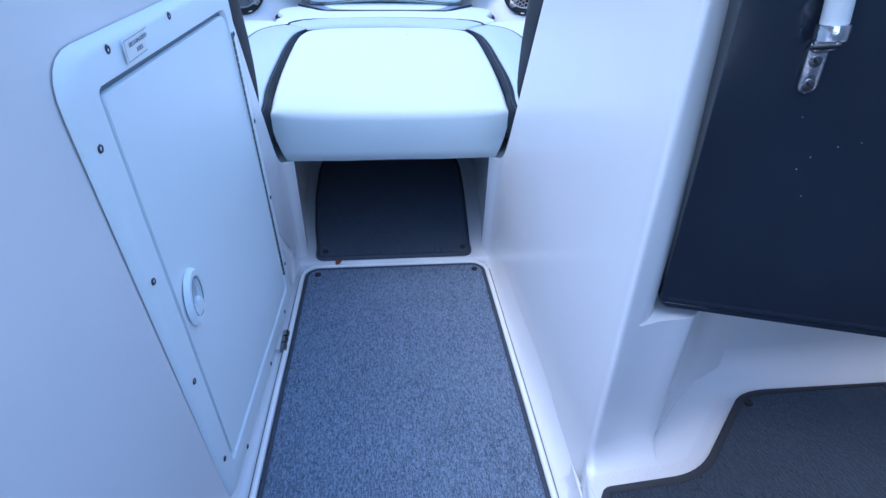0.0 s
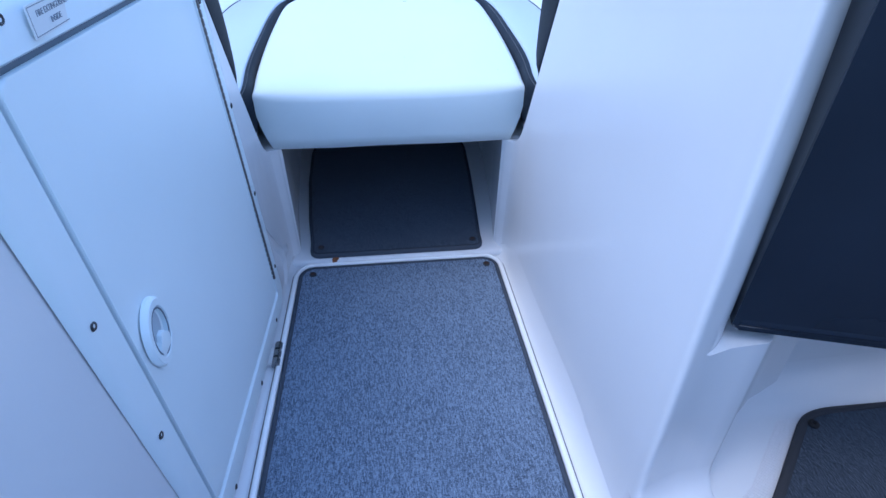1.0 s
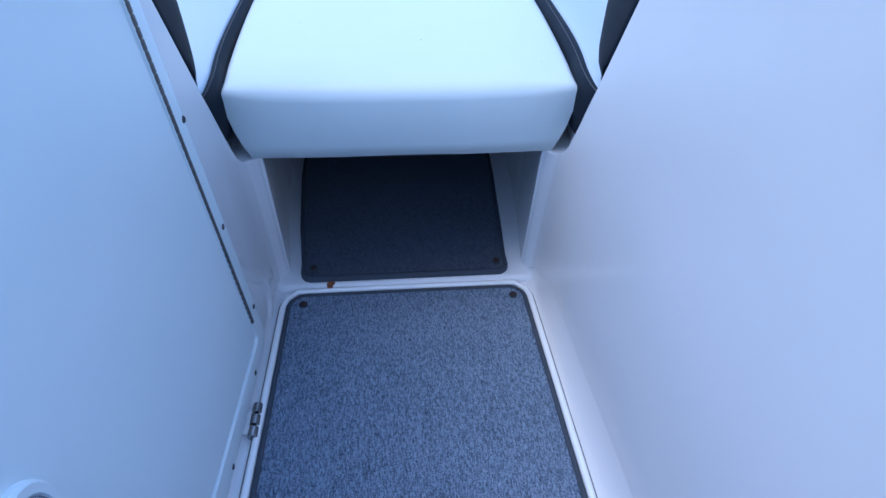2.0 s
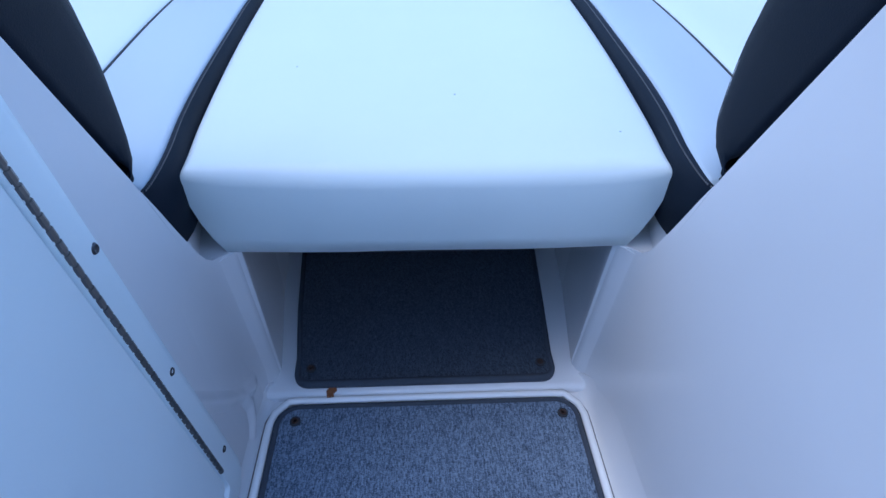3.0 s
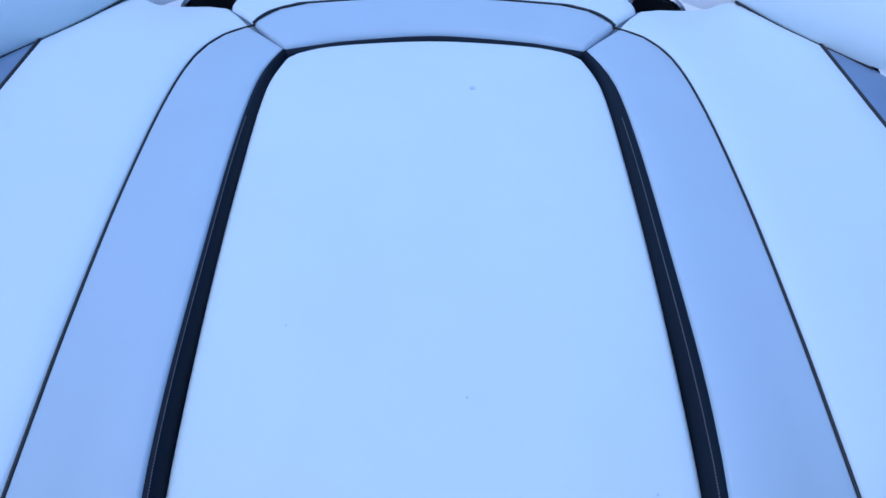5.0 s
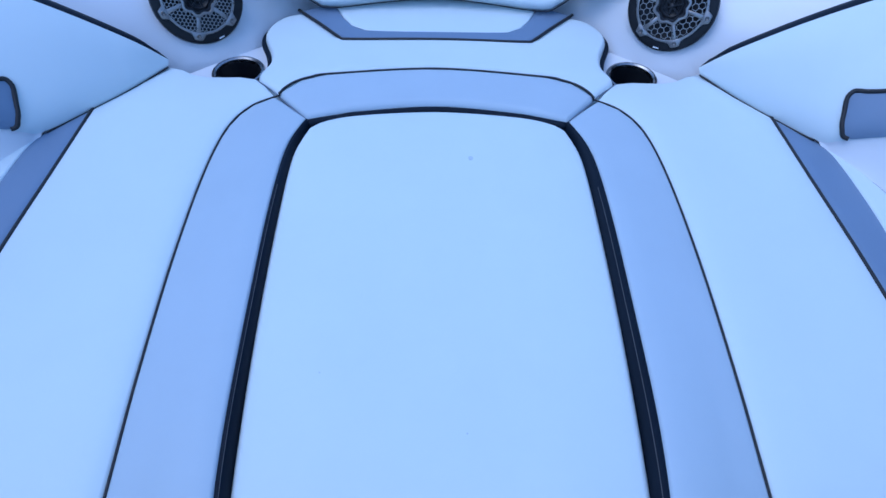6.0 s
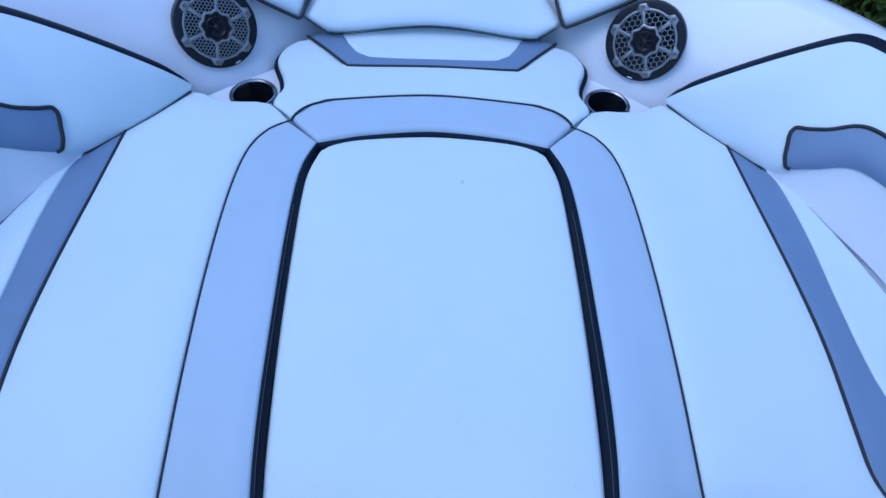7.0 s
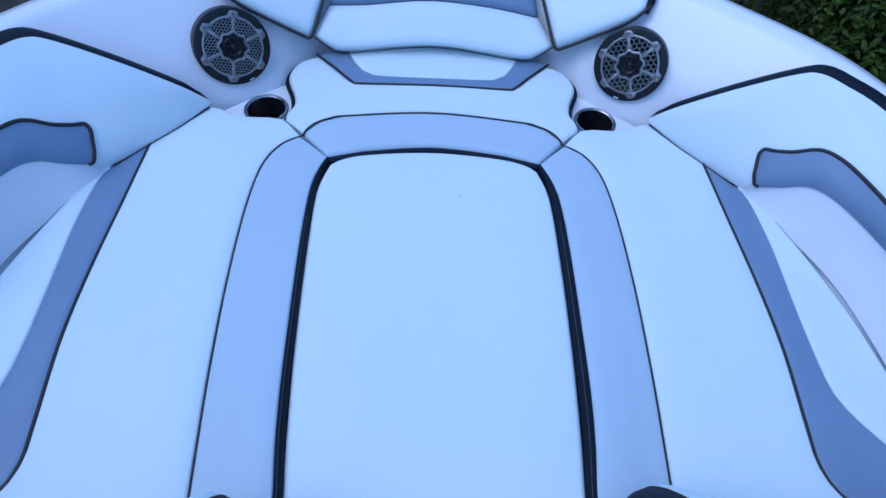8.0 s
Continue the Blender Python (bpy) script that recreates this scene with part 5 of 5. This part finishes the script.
# backrests on the raked console fronts
def console_backrest(s):
    t = thing("console_bolster", "white padded back cushion with charcoal end cap on the console", "back cushion", "console back cushions")
    low, high = 0.424, 0.768
    front = smooth_line([(-0.066, 0.421, 0), (-0.051, 0.423, 0), (-0.037, 0.430, 0), (-0.0265, 0.447, 0), (-0.0215, 0.482, 0), (-0.0225, 0.522, 0), (-0.0320, 0.562, 0), (-0.050, 0.610, 0), (-0.074, 0.660, 0), (-0.104, 0.715, 0), (-0.142, 0.758, 0), (-0.178, 0.772, 0)], 24)
    sec = [(p.x, p.y) for p in front]
    sec = [(front_y(low) + 0.004, low - 0.004)] + sec + [(front_y(high) + 0.004, high + 0.006)]
    xs = [(0.2455, -0.15), (0.2434, 0.10), (0.2426, 0.35), (0.2426, 0.60), (0.2436, 0.78), (0.2460, 0.89), (0.2505, 0.98), (0.2580, 1.10), (0.2680, 1.19), (0.2800, 1.23), (0.2860, 1.23),
          (0.290, 1.25), (0.300, 1.27), (0.33, 1.20), (0.40, 1.05), (0.50, 0.92), (0.65, 0.86), (0.84, 0.84)]
    fuller = 0.021 if s > 0 else 0.0

    def at(x, f, y, z):
        w = min(1.0, max(0.0, (z - 0.42) / 0.10))
        if f > 1:
            f = 1 + (f - 1) * w * w * (3 - 2 * w) * (1.0 if s > 0 else 1.78)
        yb = front_y(z) + 0.004
        y += fuller * min(1.0, max(0.0, (y - yb) / 0.03))
        zc = (low + high) / 2
        return (s * x, yb + (y - yb) * f, zc + (z - zc) * (0.93 + 0.07 * min(f, 1.0)))

    verts, faces = [], []
    m = len(sec)
    cap = xs[:11]
    for x, f in cap:
        verts += [at(x, f, y, z) for y, z in sec]
    faces = [(j * m + i, j * m + i + 1, (j + 1) * m + i + 1, (j + 1) * m + i) for j in range(len(cap) - 1) for i in range(m - 1)]
    faces.append(tuple(range(m)))
    mesh_of("end_cap", verts, faces, CHAR, t, "charcoal vinyl end cap")
    verts, rest = [], xs[10:]
    for x, f in rest:
        verts += [at(x, f, y, z) for y, z in sec]
    faces = [(j * m + i, j * m + i + 1, (j + 1) * m + i + 1, (j + 1) * m + i) for j in range(len(rest) - 1) for i in range(m - 1)]
    faces.append(tuple((len(rest) - 1) * m + i for i in range(m)))
    mesh_of("front_pad", verts, faces, VINYL, t)
    tube("stitching", [at(0.2478, 0.94, y, z) for y, z in sec[2:15]], 0.0004, THREAD, t, 60, 5, "pale grey stitching")
    tube("piping", [at(0.2862, 1.235, y, z) for y, z in sec[1:-1]], 0.0016, PIPE, t, 60)
    part("back_board", block([(0.262, low - 0.036), (0.84, low - 0.036), (0.84, high - 0.05), (0.262, high - 0.05)], lambda x, z: front_y(z) - 0.002, lambda x, z: front_y(z) + 0.022, "y"), RUBBER, t, "black backing board").scale.x = s
    return t


console_backrest(-1)
console_backrest(1)


# ---- speakers and cup holders ----
def speaker(s, hexed, label):
    t = thing("speaker", label, "speaker", "bow speakers")
    c = Vector((s * 0.5195, 1.095, 0.4595))
    n = Vector((-0.45 * s, -0.80, 0.42))
    c += n.normalized() * 0.014
    at = facing(c, n) @ pose(0, 0, 0, 0, 0, 26 if s > 0 else -19) @ Matrix.Diagonal((0.965, 0.965, 1.0, 1.0))
    k = 48

    def spin(name, prof, mat, parent, lab="", wob=0.0, lobes=8, cap=False):
        bm = bmesh.new()
        rows = []
        for r, h in prof:
            rows.append([bm.verts.new(((r + wob * math.cos(lobes * 2 * math.pi * i / k)) * math.cos(2 * math.pi * i / k), (r + wob * math.cos(lobes * 2 * math.pi * i / k)) * math.sin(2 * math.pi * i / k), h)) for i in range(k)])
        for a, b in zip(rows, rows[1:]):
            for i in range(k):
                bm.faces.new((a[i], a[(i + 1) % k], b[(i + 1) % k], b[i]))
        if cap:
            bm.faces.new(rows[-1])
        bm.transform(at)
        return part(name, bm, mat, parent, lab)

    spin("trim_ring", [(0.096, -0.045), (0.097, 0.004), (0.095, 0.009), (0.090, 0.011), (0.074, 0.010), (0.071, 0.004)], SPK, t, "black plastic trim ring")
    spin("cone", [(0.079, 0.004), (0.070, -0.004), (0.045, -0.012), (0.020, -0.016)], CONE, t, "dark grey speaker cone", cap=True)
    g = spin("grille", [(0.076, 0.010), (0.0765, 0.0155), (0.0745, 0.0165), (0.0715, 0.0160), (0.071, 0.0125)], GRILLE, t, "grey metal grille")
    spin("hub_ring", [(0.0385, 0.011), (0.0385, 0.0160), (0.0365, 0.0172), (0.0330, 0.0168), (0.0315, 0.0150)], GRILLE, g, wob=0.0026, lobes=8)
    spin("hub", [(0.0325, 0.011), (0.0310, 0.0155), (0.0270, 0.0150), (0.0240, 0.0115), (0.0120, 0.0100), (0.0080, 0.0135)], SPK, g, "black scalloped hub", wob=0.0020, lobes=8, cap=True)
    for q in range(6):
        a = radians(90 + 60 * q)
        sp = block([(-0.0036, 0.034), (0.0036, 0.034), (0.0046, 0.071), (-0.0046, 0.071)], 0.0115, 0.0155, "z", 0.001, 2)
        sp.transform(at @ pose(0, 0, 0, 0, 0, 60 * q))
        part("spoke", sp, GRILLE, g)
        ear = block([(-0.0170, 0.0715), (0.0170, 0.0715), (0.0085, 0.0885), (-0.0085, 0.0885)], 0.008, 0.0168, "z", 0.002, 2)
        ear.transform(at @ pose(0, 0, 0, 0, 0, 60 * q))
        part("ear", ear, GRILLE, g)
        m = at @ pose(0, 0, 0, 0, 0, 60 * q)
        screw(t, m @ Vector((0, 0.0805, 0.0169)), n, 0.0044)
    # perforated or honeycomb web: a tiling of cells, each with its own hole
    pitch = 0.0135 if hexed else 0.0082
    hole = 0.88 if hexed else 0.82
    ring = 6 if hexed else 12
    verts, faces = [], []
    step_y = pitch * math.sqrt(3) / 2
    for j in range(-12, 13):
        for i in range(-12, 13):
            x, y = pitch * (i + 0.5 * (j % 2)), step_y * j
            r = math.hypot(x, y)
            if not 0.036 < r < 0.0735:
                continue
            o = len(verts)
            rad = pitch / math.sqrt(3)
            for q in range(12):
                a = radians(30 * q + 30)
                rr = rad if q % 2 == 0 else rad * math.cos(radians(30))
                verts.append((x + rr * math.cos(a), y + rr * math.sin(a), 0.0142))
            for h in (0.0142, 0.0112):
                for q in range(12):
                    a = radians(30 * q + 30)
                    rr = rad * hole * ((1 if q % 2 == 0 else math.cos(radians(30))) if hexed else 0.92)
                    verts.append((x + rr * math.cos(a), y + rr * math.sin(a), h))
            for q in range(12):
                p = (q + 1) % 12
                faces.append((o + q, o + p, o + 12 + p, o + 12 + q))
                faces.append((o + 12 + q, o + 12 + p, o + 24 + p, o + 24 + q))
    web = mesh_of("web", [at @ Vector(v) for v in verts], faces, GRILLE, g, "honeycomb metal mesh" if hexed else "perforated metal mesh", smooth=False)
    tagged(web, kind="stuff")
    # tweeter bullet with vanes
    tw = spin("tweeter", [(0.028, 0.0), (0.027, 0.012), (0.022, 0.016), (0.016, 0.012), (0.014, 0.004)], SPK, t, "black tweeter with vanes", cap=True)
    for q in range(6):
        v = block([(-0.0015, 0.004), (0.0015, 0.004), (0.0015, 0.024), (-0.0015, 0.024)], 0.004, 0.0165, "z")
        v.transform(at @ pose(0, 0, 0, 0, 0, 60 * q + 30))
        part("vane", v, SPK, tw)
    bul = bmesh.new()
    bmesh.ops.create_uvsphere(bul, u_segments=14, v_segments=8, radius=0.0085)
    bul.transform(at @ pose(0, 0, 0.010))
    part("phase_plug", bul, CONE, tw)
    badge = block(round_rect(-0.009, -0.0945, 0.009, -0.0875, 0.001), 0.0108, 0.0118, "z")
    badge.transform(at @ pose(0, 0, 0, 0, 0, -26 if s > 0 else 32))
    bd = part("badge", badge, SPK, t)
    bar = block(round_rect(-0.0065, -0.0925, 0.0065, -0.0898, 0.0006), 0.0118, 0.0122, "z")
    bar.transform(at @ pose(0, 0, 0, 0, 0, -26 if s > 0 else 32))
    part("badge_bar", bar, SIGN, bd)


speaker(-1, False, "round black marine speaker with a perforated grey grille")
speaker(1, True, "round black marine speaker with a honeycomb grey grille")


def cup_holder(s):
    t = thing("cup_holder", "stainless steel cup holder with a dark well in the ledge", "cup holder", "cup holders")
    c = (s * 0.4345, 0.9870, 0.348)
    k = 36

    def spin(name, prof, mat, cap=False, lab=""):
        bm = bmesh.new()
        rows = [[bm.verts.new((r * math.cos(2 * math.pi * i / k), r * math.sin(2 * math.pi * i / k), h)) for i in range(k)] for r, h in prof]
        for a, b in zip(rows, rows[1:]):
            for i in range(k):
                bm.faces.new((a[i], a[(i + 1) % k], b[(i + 1) % k], b[i]))
        if cap:
            bm.faces.new(rows[-1])
        bm.transform(pose(*c))
        return part(name, bm, mat, t, lab)

    spin("rim", [(0.0565, 0.0), (0.0568, 0.003), (0.055, 0.0055), (0.051, 0.006), (0.0475, 0.003), (0.0465, -0.004)], STEEL, lab="polished steel rim")
    spin("well", [(0.0468, -0.002), (0.045, -0.03), (0.043, -0.085)], SPK, True, "dark well")


cup_holder(-1)
cup_holder(1)


# ---- unseen wall added to port, to dim and warm light on the starboard side ----
tagged(part("added_wall_port", block([(-6.0, -0.44), (4.2, -0.44), (4.2, 2.7), (-6.0, 2.7)], -3.05, -2.9, "x"), PORT_BLOCKER),
       "plain warm grey wall, unseen, added to block low sky from port", "wall", kind="structure")


# ---- hedge beyond the boat ----
def hedge():
    t = thing("hedge", "dense dark green garden hedge beside the boat", "hedge", kind="stuff")
    rng = random.Random(5)
    verts, faces = [], []
    for i in range(60000):
        x = 1.92 + rng.random() ** 1.8 * 0.7 if rng.random() < 0.8 else rng.uniform(2.5, 3.05)
        # the stretch aft of y 0.9 is unseen, added to block low starboard sky
        y = rng.uniform(0.9, 3.9) if i < 46000 else rng.uniform(-2.4, 0.9)
        z = rng.uniform(-0.45, 1.85)
        x += 0.25 * noise.noise(Vector((y * 1.3, z * 1.6, 2.0)))
        size = rng.uniform(0.018, 0.042)
        m = Matrix.Translation((x, y, z)) @ Euler((rng.uniform(-1.2, 1.2), rng.uniform(-1.4, 0.4), rng.uniform(0, 6.3))).to_matrix().to_4x4()
        o = len(verts)
        for a, b, c in ((0, -0.5, 0), (0.32, -0.1, 0.06), (0.25, 0.3, 0.05), (0, 0.6, -0.05), (-0.25, 0.3, 0.05), (-0.32, -0.1, 0.06), (0, 0.05, 0)):
            verts.append(m @ Vector((a * size, b * size * 1.3, c * size)))
        faces += [(o, o + 1, o + 6), (o + 1, o + 2, o + 6), (o + 2, o + 3, o + 6), (o + 3, o + 4, o + 6), (o + 4, o + 5, o + 6), (o + 5, o, o + 6)]
    me = bpy.data.meshes.new("foliage")
    me.from_pydata([tuple(v) for v in verts], [], faces)
    me.materials.append(LEAF)
    # near-black lumpy block that fills the hedge behind the leaves
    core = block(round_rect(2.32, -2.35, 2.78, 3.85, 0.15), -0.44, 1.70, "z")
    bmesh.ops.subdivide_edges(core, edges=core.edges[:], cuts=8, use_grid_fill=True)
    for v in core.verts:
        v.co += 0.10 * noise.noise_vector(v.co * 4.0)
    part("dark_core", core, HEDGE_CORE, t, "dark solid core inside the hedge")
    ob = new("foliage", me)
    ob.parent = t
    for i in range(20):
        y = -2.0 + i * 0.3
        base = Vector((2.5 + rng.uniform(-0.15, 0.15), y, -0.45))
        pts = [base, base + Vector((rng.uniform(-0.1, 0.1), 0.05, 0.5)), base + Vector((rng.uniform(-0.25, 0.2), rng.uniform(-0.2, 0.2), 1.1)), base + Vector((rng.uniform(-0.3, 0.2), rng.uniform(-0.2, 0.2), 1.7))]
        tube("stem", pts, 0.018, BARK, t, 14, 6)


hedge()
